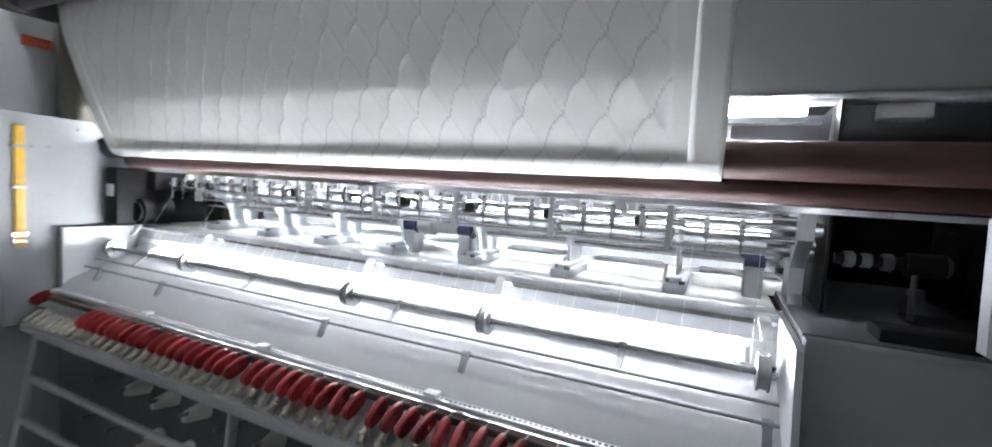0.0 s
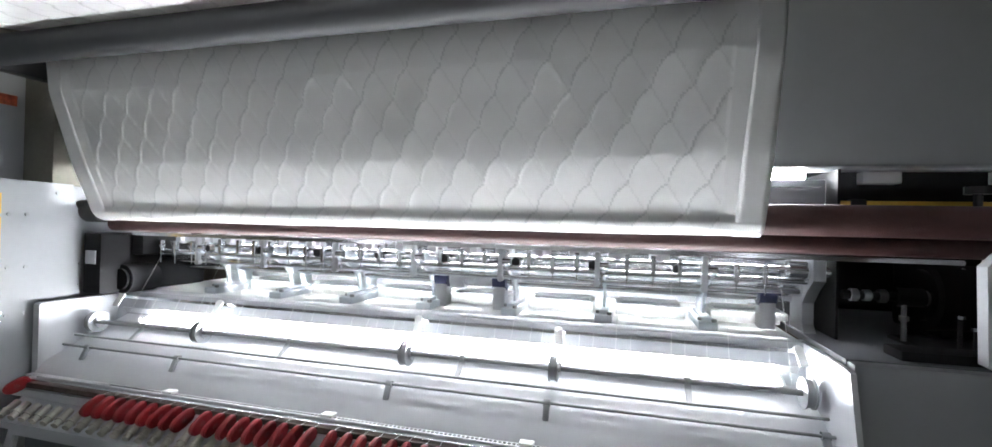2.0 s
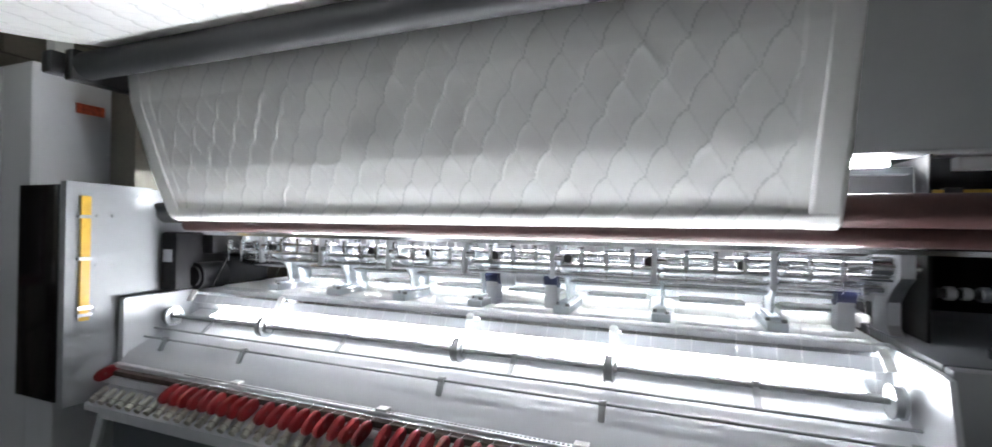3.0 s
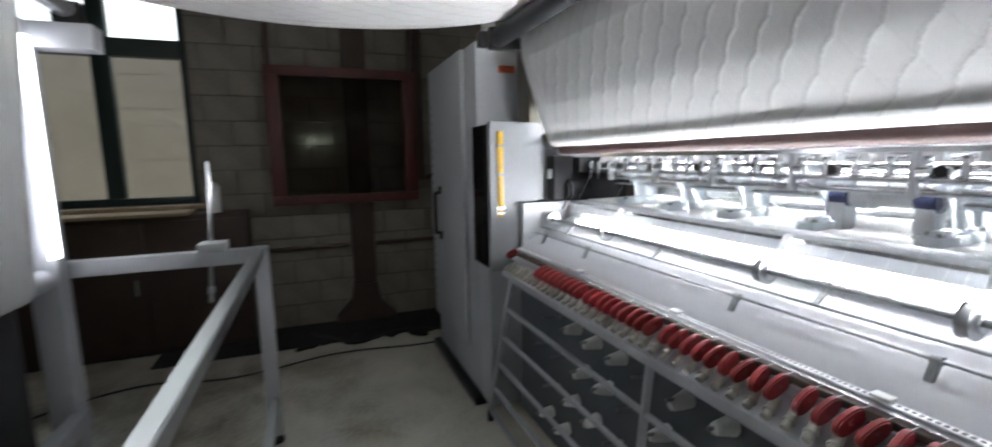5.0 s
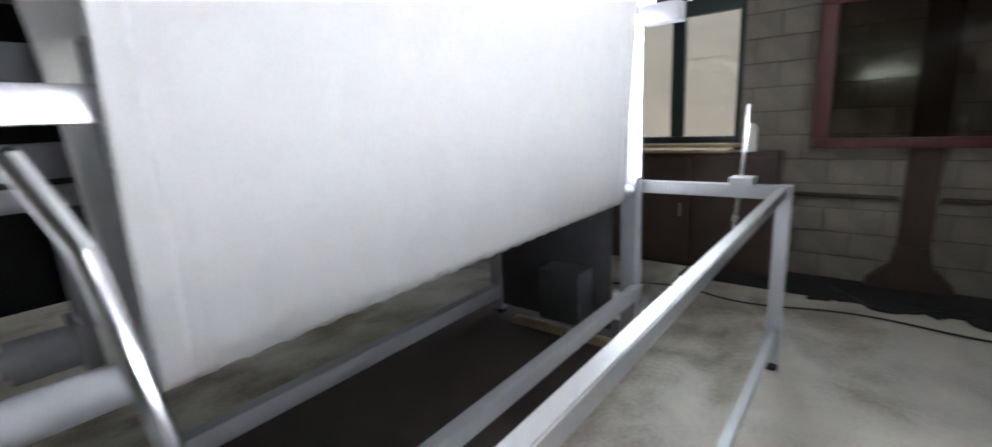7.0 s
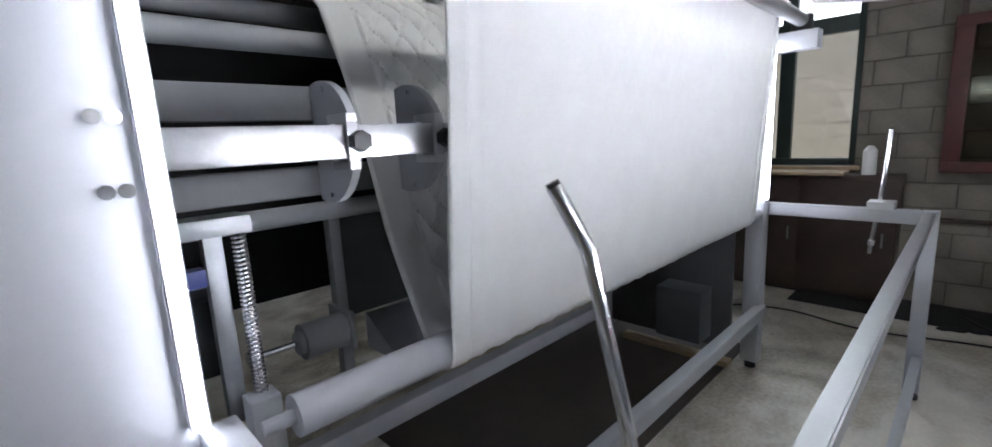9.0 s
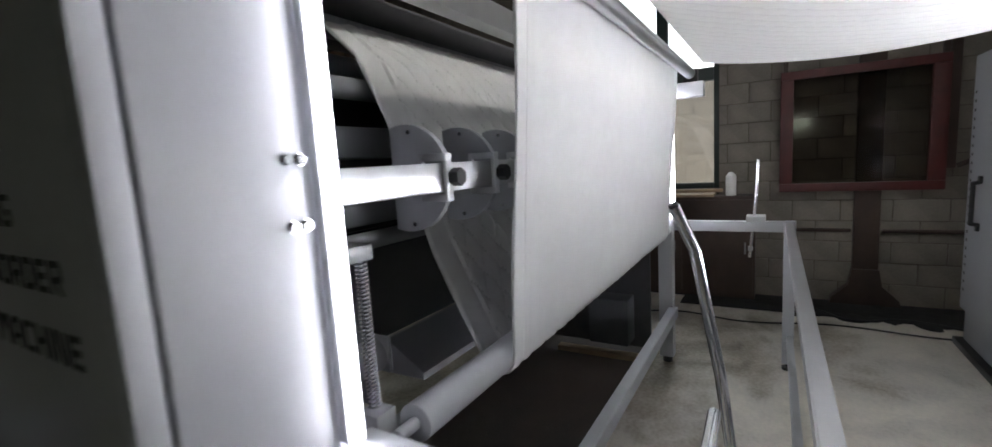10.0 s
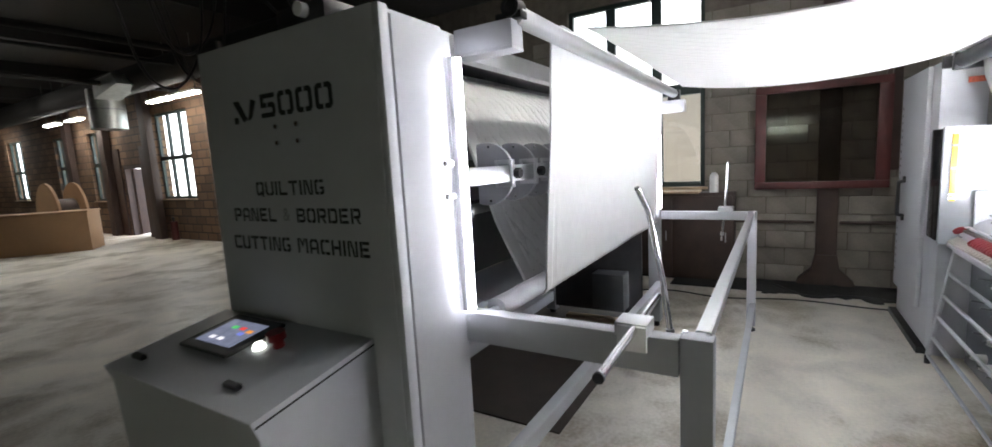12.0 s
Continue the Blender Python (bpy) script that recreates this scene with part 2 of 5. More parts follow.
OPEN = [(-2.36, -0.58, 1.16, 3.62), (-14.45, -12.65, 1.1, 3.4), (-16.6, -15.4, 0.0, 2.08), (-18.8, -17.6, 1.06, 3.2), (-21.6, -20.4, 1.06, 3.25), (-26.5, -24.8, 1.12, 3.42)]

floor = part("floor", bx(B(), (-4.6, -34, -0.2), (16, 6, 0)), CONCRETE)
tagged(floor, "worn grey concrete floor with pale and dark stains", "floor", kind="structure")
ceiling_bm = bx(B(), (-4.6, -34, WALL_TOP), (16, 6, WALL_TOP + 0.2))
for y in range(-32, 6, 4):
    bx(ceiling_bm, (-4.2, y - 0.1, WALL_TOP - 0.35), (15.9, y + 0.1, WALL_TOP - 0.002))
ceiling = part("ceiling", ceiling_bm, NEAR_BLACK)
tagged(ceiling, "very dark ceiling with deep beams", "ceiling", kind="structure")


def wall_with_openings(name, openings, x0, x1, y0, y1, z1, material, label):
    """A wall along y, built up round its openings."""
    bm = B()
    edge = y0
    for a, b, lo, hi in sorted(openings):
        bx(bm, (x0, edge, 0), (x1, a, z1))
        if lo > 0:
            bx(bm, (x0, a, 0), (x1, b, lo))
        bx(bm, (x0, a, hi), (x1, b, z1))
        edge = b
    bx(bm, (x0, edge, 0), (x1, y1, z1))
    ob = part(name, bm, material)
    return tagged(ob, label, "wall", kind="structure")


wall_west = wall_with_openings("wall_west", [o for o in OPEN if o[0] > -6], WX - 0.3, WX - 0.012, -6.0, 6, WALL_TOP, MORTAR, "wall of pale painted concrete blocks with dark joints")
wall_west_far = wall_with_openings("wall_west_far", [o for o in OPEN if o[0] < -6], WX - 0.3, WX, -34, -6.0, WALL_TOP, BLOCK_FAR, "rough brown masonry wall with tall windows")
for name, lo, hi in (("wall_north", (-4.6, 5.7, 0), (16, 6, WALL_TOP)), ("wall_south", (-4.6, -34.3, 0), (16, -34, WALL_TOP)), ("wall_east", (15.7, -34, 0), (16, 5.7, WALL_TOP))):
    tagged(part(name, bx(B(), lo, hi), BLOCK_FAR), "rough brown masonry wall in shade", "wall", kind="structure")


def window(name, y0, y1, z0, z1, splits, transoms, label, stile=0.045, rail=0.055):
    """A painted window: frame, bars and a pane for each light."""
    w = thing(name, (WX - 0.12, (y0 + y1) / 2, z0), label, "window", kind="structure")
    x0, x1 = WX - 0.17, WX - 0.09
    f = B()
    for lo, hi in (((x0, y0, z0), (x1, y0 + 0.06, z1)), ((x0, y1 - 0.06, z0), (x1, y1, z1)), ((x0, y0 + 0.06, z0), (x1, y1 - 0.06, z0 + 0.06)), ((x0, y0 + 0.06, z1 - 0.06), (x1, y1 - 0.06, z1))):
        bx(f, lo, hi, 0.006)
    part("window_frame", f, GREEN_FRAME, w)
    ys, zs = [y0 + 0.06, *splits, y1 - 0.06], [z0 + 0.06, *transoms, z1 - 0.06]
    for y in splits:
        part("mullion", bx(B(), (x0 + 0.006, y - stile, z0 + 0.06), (x1 - 0.006, y + stile, z1 - 0.06), 0.006), GREEN_FRAME, w)
    for z in transoms:
        part("transom", bx(B(), (x0 - 0.003, y0 + 0.06, z - rail), (x1 + 0.003, y1 - 0.06, z + rail), 0.006), GREEN_FRAME, w)
    for a, b in zip(ys, ys[1:]):
        for c, d in zip(zs, zs[1:]):
            p = part("pane", bx(B(), (WX - 0.133, a, c), (WX - 0.128, b, d)), PANE, w)
            p.visible_shadow = False
    part("window_sill", bx(B(), (x1 - 0.02, y0 - 0.04, z0 - 0.035), (WX + 0.06, y1 + 0.04, z0 - 0.002), 0.006), WOOD, w)
    return w


window("window_1", *OPEN[0], (-1.77, -1.17), (2.40,), "tall dark green window looking onto a pale wall", 0.062, 0.07)
for i, o in enumerate((OPEN[1], OPEN[3], OPEN[4], OPEN[5])):
    w3 = (o[1] - o[0]) / 3
    window(f"window_{i + 2}", *o, (o[0] + w3, o[1] - w3), (2.2,), "tall window with narrow bright panes and dark bars")

door = thing("door_1", (WX - 0.1, OPEN[2][0], 0), "dark brown door standing open to daylight", "door", kind="structure")
part("door_frame", bx(bx(bx(B(), (WX - 0.2, -16.6, 0), (WX - 0.02, -16.52, 2.08)), (WX - 0.2, -15.48, 0), (WX - 0.02, -15.4, 2.08)), (WX - 0.2, -16.52, 2.0), (WX - 0.02, -15.48, 2.08)), RUST, door)
part("door_leaf", bx(B(), (WX - 1.10, -16.49, 0.02), (WX - 0.21, -16.44, 2.0), 0.004), RUST, door)
part("door_handle", rod(B(), (WX - 1.02, -16.44, 1.0), (WX - 1.02, -16.37, 1.0), 0.012), DULL, door)
for y0, y1 in ((-17.5, -16.65), (-15.35, -14.6)):
    tagged(part("trim", bx(B(), (WX, y0, 0), (WX + 0.04, y1, 2.6), 0.004), RUST), "dark brown boarded panel beside the door", "panel", kind="structure")

for y in (-14.52, -17.25, -19.9):
    tagged(part("pilaster", bx(B(), (WX + 0.041, y - 0.18, 0), (WX + 0.22, y + 0.18, WALL_TOP - 0.36), 0.01), RUST), "dark brown steel pilaster between the tall windows", "pilaster", kind="structure")

# outside the windows
ground = part("ground", bx(B(), (-60, -280, -0.6), (-4.62, 80, -0.25)), CONCRETE)
tagged(ground, "plain concrete yard outside the windows", "ground", kind="structure")
backdrop = part("backdrop", bx(B(), (-6.9, -8, -0.25), (-6.62, 4, 2.74)), OUTSIDE)
yard_blocks = B()
for r in range(14):
    for c in range(18):
        y = -6.4 + 0.5 * c + (0.25 if r % 2 else 0.0)
        bx(yard_blocks, (-6.625, y, -0.05 + 0.2 * r), (-6.612 + 0.004 * random.random(), y + 0.497, 0.147 + 0.2 * r))
tagged(part("yard_block", yard_blocks, OUTSIDE, backdrop), "pale dusty blocks", kind="stuff")
tagged(backdrop, "pale block wall across the yard", "wall", kind="structure")

tagged(part("backdrop_sky", bx(B(), (-30.5, -260, -0.25), (-30, 60, 40)), OVERCAST), "plain white overcast sky", "sky", kind="structure")

# things on the window wall
column = thing("steel_column", (WX + 0.13, 0.70, 0), "dark brown steel column with a flared foot against the wall", "column")
part("shaft", bx(B(), (WX + 0.002, 0.60, 0.02), (WX + 0.08, 0.80, WALL_TOP - 0.002), 0.01), RUST, column)
part("flared_foot", plate(B(), [(0.42, 0.0), (0.98, 0.0), (0.96, 0.07), (0.83, 0.2), (0.803, 0.36), (0.597, 0.36), (0.57, 0.2), (0.44, 0.07)], "x", WX + 0.004, 0.10), RUST, column)

case = thing("glazed_case", (WX + 0.3, 0.6, 1.12), "dull red steel framed glass screen fixed to the column", "glazed frame")
f = B()
X0, X1 = WX + 0.085, WX + 0.15
bx(f, (X0, -0.02, 1.12), (X1, 1.22, 1.2), 0.006); bx(f, (X0, -0.02, 2.2), (X1, 1.22, 2.28), 0.006)
bx(f, (X0, -0.02, 1.2), (X1, 0.09, 2.2), 0.006); bx(f, (X0, 1.10, 1.2), (X1, 1.22, 2.2), 0.006)
part("frame", f, RED_STEEL, case)
part("pane", bx(B(), (X0 + 0.03, 0.09, 1.2), (X0 + 0.036, 1.10, 2.2)), PANE_DIRTY, case)
for y in (-0.02, 1.14):
    part("hanger", bx(B(), (X0 + 0.02, y + 0.02, 2.28), (X0 + 0.06, y + 0.06, 2.9)), RUST, case)

pipe_run = part("wall_pipe", pipe(B(), [(WX + 0.05, -0.55, 0.73), (WX + 0.05, 0.58, 0.73)], 0.018), RUST)
tagged(pipe_run, "thin dark pipe running along the block wall", "pipe")
pipe_run2 = part("wall_pipe", pipe(B(), [(WX + 0.05, 0.82, 0.73), (WX + 0.05, 2.6, 0.73)], 0.018), RUST)
tagged(pipe_run2, "thin dark pipe running along the block wall", "pipe")
hose = part("drop_pipe", pipe(B(), [(WX + 0.09, 1.30, 1.32), (WX + 0.12, 1.38, 1.36), (WX + 0.12, 1.43, 1.25), (WX + 0.12, 1.53, 0.03)], 0.022), RUST)
tagged(hose, "dark bent pipe coming down the wall to the floor", "pipe")
upright = part("wall_upright", bx(B(), (WX + 0.004, 1.23, 1.3), (WX + 0.06, 1.30, 4.4), 0.004), RUST)
tagged(upright, "narrow dark steel upright on the wall", "pipe")
ledge = thing("wall_cabinet", (WX + 0.14, -1.26, 0), "low dark brown steel cabinet under the window", "cabinet")
part("body", bx(B(), (WX + 0.004, -2.3, 0.02), (WX + 0.26, -0.22, 1.1), 0.008), RUST, ledge)
part("plinth", bx(B(), (WX + 0.02, -2.28, 0.0), (WX + 0.24, -0.24, 0.02)), BLACK, ledge)
for k in range(3):
    y = -2.28 + 0.685 * k
    d = part("door", bx(B(), (WX + 0.261, y, 0.06), (WX + 0.278, y + 0.67, 1.06), 0.005), RUST, ledge)
    part("handle", rod(B(), (WX + 0.29, y + 0.6, 0.5), (WX + 0.29, y + 0.6, 0.62), 0.008, 10), DULL, d)
top = part("ledge_board", bx(B(), (WX + 0.062, -2.3, 1.1), (WX + 0.36, -0.6, 1.125), 0.004), WOOD)
tagged(top, "pale wooden board lying along the ledge", "board")
bottle = part("bottle", rod(rod(B(), (WX + 0.18, -0.45, 1.1), (WX + 0.18, -0.45, 1.30), 0.05), (WX + 0.18, -0.45, 1.30), (WX + 0.18, -0.45, 1.34), 0.05, r2=0.02), WHITE)
tagged(bottle, "white plastic bottle on the dark cabinet", "bottle")
rubbish = B()
for i in range(60):
    p = Vector((WX + random.uniform(0.1, 0.6), random.uniform(-0.5, 1.6), 0))
    s = random.uniform(0.02, 0.09)
    bmesh.ops.create_icosphere(rubbish, subdivisions=1, radius=1, matrix=Matrix.LocRotScale(p, Euler((0, 0, random.uniform(0, 3))), (s * 1.6, s, s * 0.35)))
tagged(part("debris", rubbish, NEAR_BLACK), "dark rubble and dust along the foot of the wall", "debris", kind="stuff")
tagged(part("floor_sheet", bx(B(), (WX + 0.02, -0.9, 0.0), (WX + 0.55, 1.7, 0.012), 0.003), NEAR_BLACK), "dark rubber sheet on the floor along the wall", "sheet")


def cable(points, r, label):
    c = bpy.data.curves.new("floor_cable", "CURVE")
    c.dimensions, c.bevel_depth, c.bevel_resolution = "3D", r, 2
    s = c.splines.new("BEZIER")
    s.bezier_points.add(len(points) - 1)
    for b, p in zip(s.bezier_points, points):
        b.co, b.handle_left_type, b.handle_right_type = p, "AUTO", "AUTO"
    c.materials.append(BLACK)
    return tagged(new("floor_cable", c), label, "cable")


cable([(-3.6, 2.0, 0.008), (-3.38, 1.15, 0.008), (-3.45, 0.4, 0.008), (-3.30, -0.3, 0.008), (-3.4, -0.9, 0.008), (-3.0, -1.6, 0.008)], 0.008, "black cable snaking over the concrete floor")
cable([(-3.95, 0.2, 0.03), (-3.8, 0.35, 0.012), (-3.62, 0.55, 0.012), (-3.75, 0.9, 0.012), (-3.6, 1.4, 0.012)], 0.012, "thick black hose lying near the wall")


def fluorescent(at, length, along="y", tube=TUBE):
    """A hanging twin tube lamp."""
    x, y, z = at
    lamp = thing("fluorescent_lamp", at, "hanging fluorescent lamp with lit warm white tubes", "lamp", "hall lamps")
    d = Vector((0, length / 2, 0)) if along == "y" else Vector((length / 2, 0, 0))
    s = Vector((d.y, d.x, 0)).normalized() * 0.05
    c = Vector(at)
    part("housing", bar(B(), c - d + Vector((0, 0, 0.05)), c + d + Vector((0, 0, 0.05)), 0.16, 0.05), WHITE, lamp)
    for k in (-1, 1):
        part("tube", rod(B(), c - d * 0.96 + s * k, c + d * 0.96 + s * k, 0.016, 12), tube, lamp)
        h = c + d * 0.8 * k
        part("hanger", rod(B(), h + Vector((0, 0, 0.07)), Vector((h.x, h.y, WALL_TOP - 0.002)), 0.005, 6), DULL, lamp)
    return lamp


for y in (-11.05, -12.2, -17.2, -18.9, -26.0):
    fluorescent((-3.5, y, 3.46), 1.05)
for x, y in ((-1.4, -18.0),):
    fluorescent((x, y, 3.7), 1.3, "x")
fluorescent((-0.9, 0.4, 3.6), 1.3, "x")
fluorescent((0.25, 0.55, 3.6), 1.3, "y", TUBE_NEAR)
# Unseen lamp added far to the east to brighten the lettered end face.
fluorescent((13.0, 0.5, 2.35), 1.3, "y", TUBE_FILL)

duct = thing("ventilation_duct", (-3.2, -13.2, 3.1), "dented galvanised ventilation duct hanging from the ceiling", "duct")
part("drop", rod(B(), (-3.2, -14.2, 2.95), (-3.2, -14.2, 3.9), 0.38, 32), GALV, duct)
part("run", rod(B(), (-3.2, -30, 3.95), (-3.2, -3, 3.95), 0.3, 28), NEAR_BLACK, duct)
part("band", rod(B(), (-3.2, -14.2, 3.4), (-3.2, -14.2, 3.44), 0.39, 32), DULL, duct)
hood = part("lamp_hood", plate(B(), [(-13.3, 3.55), (-12.1, 3.75), (-12.3, 4.0), (-13.3, 3.95)], "x", -3.15, 0.5), GALV)
tagged(hood, "bent galvanised sheet hood hanging under the ceiling", "duct")
crate = thing("board_crate", (0, 0, 0), "long brown cardboard crate standing on the floor", "crate")
part("body", bx(B(), (-1.4, -0.4, 0), (1.4, 0.4, 0.94), 0.01), CARD, crate)
part("lid", bx(B(), (-1.42, -0.42, 0.94), (1.42, 0.42, 0.99), 0.008), CARD, crate)
for x in (-0.9, 0.0, 0.9):
    part("strap", bx(B(), (x, -0.405, 0.0), (x + 0.03, -0.40, 0.94)), RUST, crate)
crate.matrix_world = pose(-1.62, -15.5, 0, 0, 0, -37)
reel = thing("cable_reel", (-2.9, -17.2, 0), "brown wooden cable reel standing on its rims", "reel")
for x in (-3.2, -2.6):
    part("rim", rod(B(), (x - 0.03, -17.2, 0.85), (x + 0.03, -17.2, 0.85), 0.85, 32), CARD, reel)
part("drum", rod(B(), (-3.17, -17.2, 0.85), (-2.63, -17.2, 0.85), 0.4, 24), RUST, reel)
ext = thing("fire_extinguisher", (WX + 0.12, -13.7, 0), "dull red fire extinguisher standing by the wall", "extinguisher")
part("cylinder", rod(B(), (WX + 0.15, -13.7, 0), (WX + 0.15, -13.7, 0.5), 0.09), RED_STEEL, ext)
part("valve", rod(B(), (WX + 0.15, -13.7, 0.5), (WX + 0.15, -13.7, 0.62), 0.03), BLACK, ext)

# cables and pipes under the roof
def hanging_cable(points, r):
    c = bpy.data.curves.new("hanging_cable", "CURVE")
    c.dimensions, c.bevel_depth, c.bevel_resolution = "3D", r, 2
    sp = c.splines.new("BEZIER")
    sp.bezier_points.add(len(points) - 1)
    for b, p in zip(sp.bezier_points, points):
        b.co, b.handle_left_type, b.handle_right_type = p, "AUTO", "AUTO"
    c.materials.append(BLACK)
    return tagged(new("hanging_cable", c), "black cable looping down from the dark roof", "cable", "roof cables")


for x, y, low in ((-1.55, -7.0, 3.05), (-1.2, -6.6, 3.3), (-0.75, -6.2, 2.75), (-2.3, -8.2, 3.2)):
    hanging_cable([(x + 0.75, y + 0.5, WALL_TOP - 0.01), (x + 0.45, y + 0.3, low + 0.75), (x, y, low), (x - 0.55, y - 0.3, low + 0.25), (x - 1.0, y - 0.5, WALL_TOP - 0.01)], 0.016)
for y, z, r in ((-9.5, 4.02, 0.05), (-10.2, 3.9, 0.035), (-12.9, 3.85, 0.06)):
    run = part("roof_pipe", pipe(B(), [(WX + 0.002, y, z), (12.0, y, z)], r, 14), NEAR_BLACK)
    tagged(run, "very dark pipe crossing under the roof", "pipe", "roof pipes")

# ---- the overhead cloth ----
CX0, CX1 = -1.96, 0.285
ROLL_C, ROLL_Q = (-0.58, 2.12), (1.25, 2.11)     # y and z of the two guide rollers


PITCH_X, PITCH_D, PHASE = 0.0975, 0.16, 0.61   # spacing of the stitch lines across and along the cloth


def sheet(name, path, x0, x1, nx, puff, thick, label, fine=0.016, hem=0.10, edge_wave=0.006, full_from=None, cross=0.4, fabric=None):
    """A quilted cloth swept along a path in y and z: diamonds of stitching puff its face, plain hems run along its edges."""
    pts = [Vector((0, a, b)) for a, b in path]
    run = [0.0]
    for p, q in zip(pts, pts[1:]):
        run.append(run[-1] + (q - p).length)
    steps = int(run[-1] / fine)
    bm = B()
    rows = []
    k = 0
    for i in range(steps + 1):
        d = run[-1] * i / steps
        while k < len(run) - 2 and d > run[k + 1]:
            k += 1
        f = (d - run[k]) / max(1e-6, run[k + 1] - run[k])
        p = pts[k].lerp(pts[k + 1], f)
        t = (pts[min(k + 1, len(pts) - 1)] - pts[k]).normalized()
        nrm = Vector((0, t.z, -t.y))
        row, kinds = [], []
        for j in range(nx + 1):
            kind = 0
            x = x0 + (x1 - x0) * j / nx
            inner = min(x - x0, x1 - x)
            wob = noise.noise((x * 2.2, d * 2.2, 3.1)) * 0.004
            if inner > hem:
                u, v = x / PITCH_X, d / PITCH_D
                w = 0.13 * abs(math.sin(math.pi * (u + v + 0.3)))
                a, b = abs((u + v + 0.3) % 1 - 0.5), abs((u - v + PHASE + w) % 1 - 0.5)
                # Groove faces take the greyer seam colours that paint in crease shade.
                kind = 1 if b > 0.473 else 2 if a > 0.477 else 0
                seam_a, seam_b = (min(1.0, 9 * (0.5 - k)) ** 0.55 for k in (a, b))
                lift = puff * min(1 - cross * (1 - seam_a), seam_b) * (0.75 + 0.25 * (1 - 2 * b)) * min(1.0, d / 0.12)
                if full_from is not None:
                    kind = kind if d > full_from + 0.1 else 0
                    lift *= 0.12 + 0.88 * min(1.0, max(0.0, (d - full_from) / 0.15))
            else:
                lift = puff * 0.25
            edge = edge_wave * math.sin(d * 9) * (1 if j == nx else -1 if j == 0 else 0)
            row.append(bm.verts.new(Vector((x + edge, 0, 0)) + p + nrm * (lift + wob)))
            kinds.append(kind)
        rows.append((row, kinds))
    for (r0, kinds), (r1, _) in zip(rows, rows[1:]):
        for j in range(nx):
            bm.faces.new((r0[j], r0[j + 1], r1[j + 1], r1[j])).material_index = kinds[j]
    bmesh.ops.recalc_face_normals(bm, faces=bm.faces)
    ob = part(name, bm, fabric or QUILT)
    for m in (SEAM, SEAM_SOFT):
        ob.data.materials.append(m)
    sol = ob.modifiers.new("thickness", "SOLIDIFY")
    sol.thickness, sol.offset = thick, 0
    return tagged(ob, label, "fabric")


def arc(cy, cz, r, a0, a1, n=10):
    return [(cy + r * math.cos(radians(a0 + (a1 - a0) * i / n)), cz + r * math.sin(radians(a0 + (a1 - a0) * i / n))) for i in range(n + 1)]


ROLL_B = (-0.745, 1.03)
sag = [(ROLL_Q[0] + (ROLL_C[0] - ROLL_Q[0]) * f, 2.165 - 0.42 * f * (1 - f)) for f in [i / 16 for i in range(1, 16)]]
web = arc(1.51, 1.595, 0.047, 300, 180, 6) + [(1.40, 1.75), (1.32, 1.98)] + arc(ROLL_Q[0], ROLL_Q[1], 0.055, 0, 100, 8) + sag
web_cloth = sheet("quilted_web", web, CX0, CX1, 520, 0.0030, 0.005, "white diamond-quilted fabric rising from the machine and sagging overhead", fine=0.0055)
drop = arc(ROLL_C[0], ROLL_C[1], 0.043, 80, 180, 8) + [(-0.64, 1.8), (-0.67, 1.4)] + arc(ROLL_B[0], ROLL_B[1], 0.05, 0, -150, 8) + [(-0.86, 1.15), (-0.95, 1.33), (-1.035, 1.56), (-1.10, 1.75), (-1.2, 1.95), (-1.36, 2.09)]
drop_cloth = sheet("quilted_drop", drop, CX0, CX1, 260, 0.013, 0.006, "white quilted fabric hanging smooth at the front of the cutting machine", fine=0.011, full_from=1.15, cross=0.8, fabric=QUILT_DENSE)


def hem(path, x0, x1, cloth_ob):
    """A sewn plain hem along an edge of a cloth."""
    ob = sheet("hem", path, x0, x1, 6, 0.0, 0.0062, "plain sewn hem", fine=0.03, edge_wave=0.003, fabric=cloth_ob.data.materials[0])
    del ob["category"]
    ob.parent = cloth_ob
    return ob


for edge0, edge1 in ((CX1 - 0.06, CX1 + 0.004), (CX0 - 0.004, CX0 + 0.06)):
    hem(drop, edge0, edge1, drop_cloth)
    hem(web, edge0, edge1, web_cloth)

# ---- the cutting machine ----
cutter = thing("cutting_machine", (-0.6, -1.2, 0), "grey panel cutting machine with lit LED strips and lettered cabinet", "cutting machine")
EX, FY = 1.15, -0.79
part("end_cabinet", bx(bx(B(), (0.802, -1.775, 0.04), (EX, -0.82, 2.105), 0.012), (1.104, -0.823, 0.04), (EX - 0.001, FY - 0.001, 2.103), 0.01), PAINT, cutter)
part("front_cover", bx(B(), (0.80, -0.822, 0.06), (1.098, FY, 2.08), 0.006), PAINT, cutter)
part("plinth", bx(B(), (0.83, -1.75, 0.0), (1.12, -0.86, 0.04)), DARK, cutter)
part("led_strip", bx(B(), (0.803, FY + 0.001, 1.075), (0.822, FY + 0.045, 1.985), 0.004), LED, cutter, "lit white LED strip")
# Lips added along the strip to limit its spill inward and over the cover.
part("strip_light_lip", bx(B(), (0.799, FY + 0.001, 1.07), (0.8025, FY + 0.042, 1.99)), ALU, cutter)
part("strip_light_lip", bx(B(), (0.8225, FY + 0.001, 1.07), (0.828, FY + 0.026, 1.99)), ALU, cutter)
part("led_strip", bx(B(), (-2.150, -0.70, 1.12), (-2.115, -0.675, 1.99), 0.004), LED, cutter, "lit white LED strip")
bolt_mesh = mesh_of("bolt", rod(rod(B(), (0, 0, 0), (0, 0.005, 0), 0.012, 16), (0, 0.005, 0), (0, 0.014, 0), 0.009, 6), CHROME)
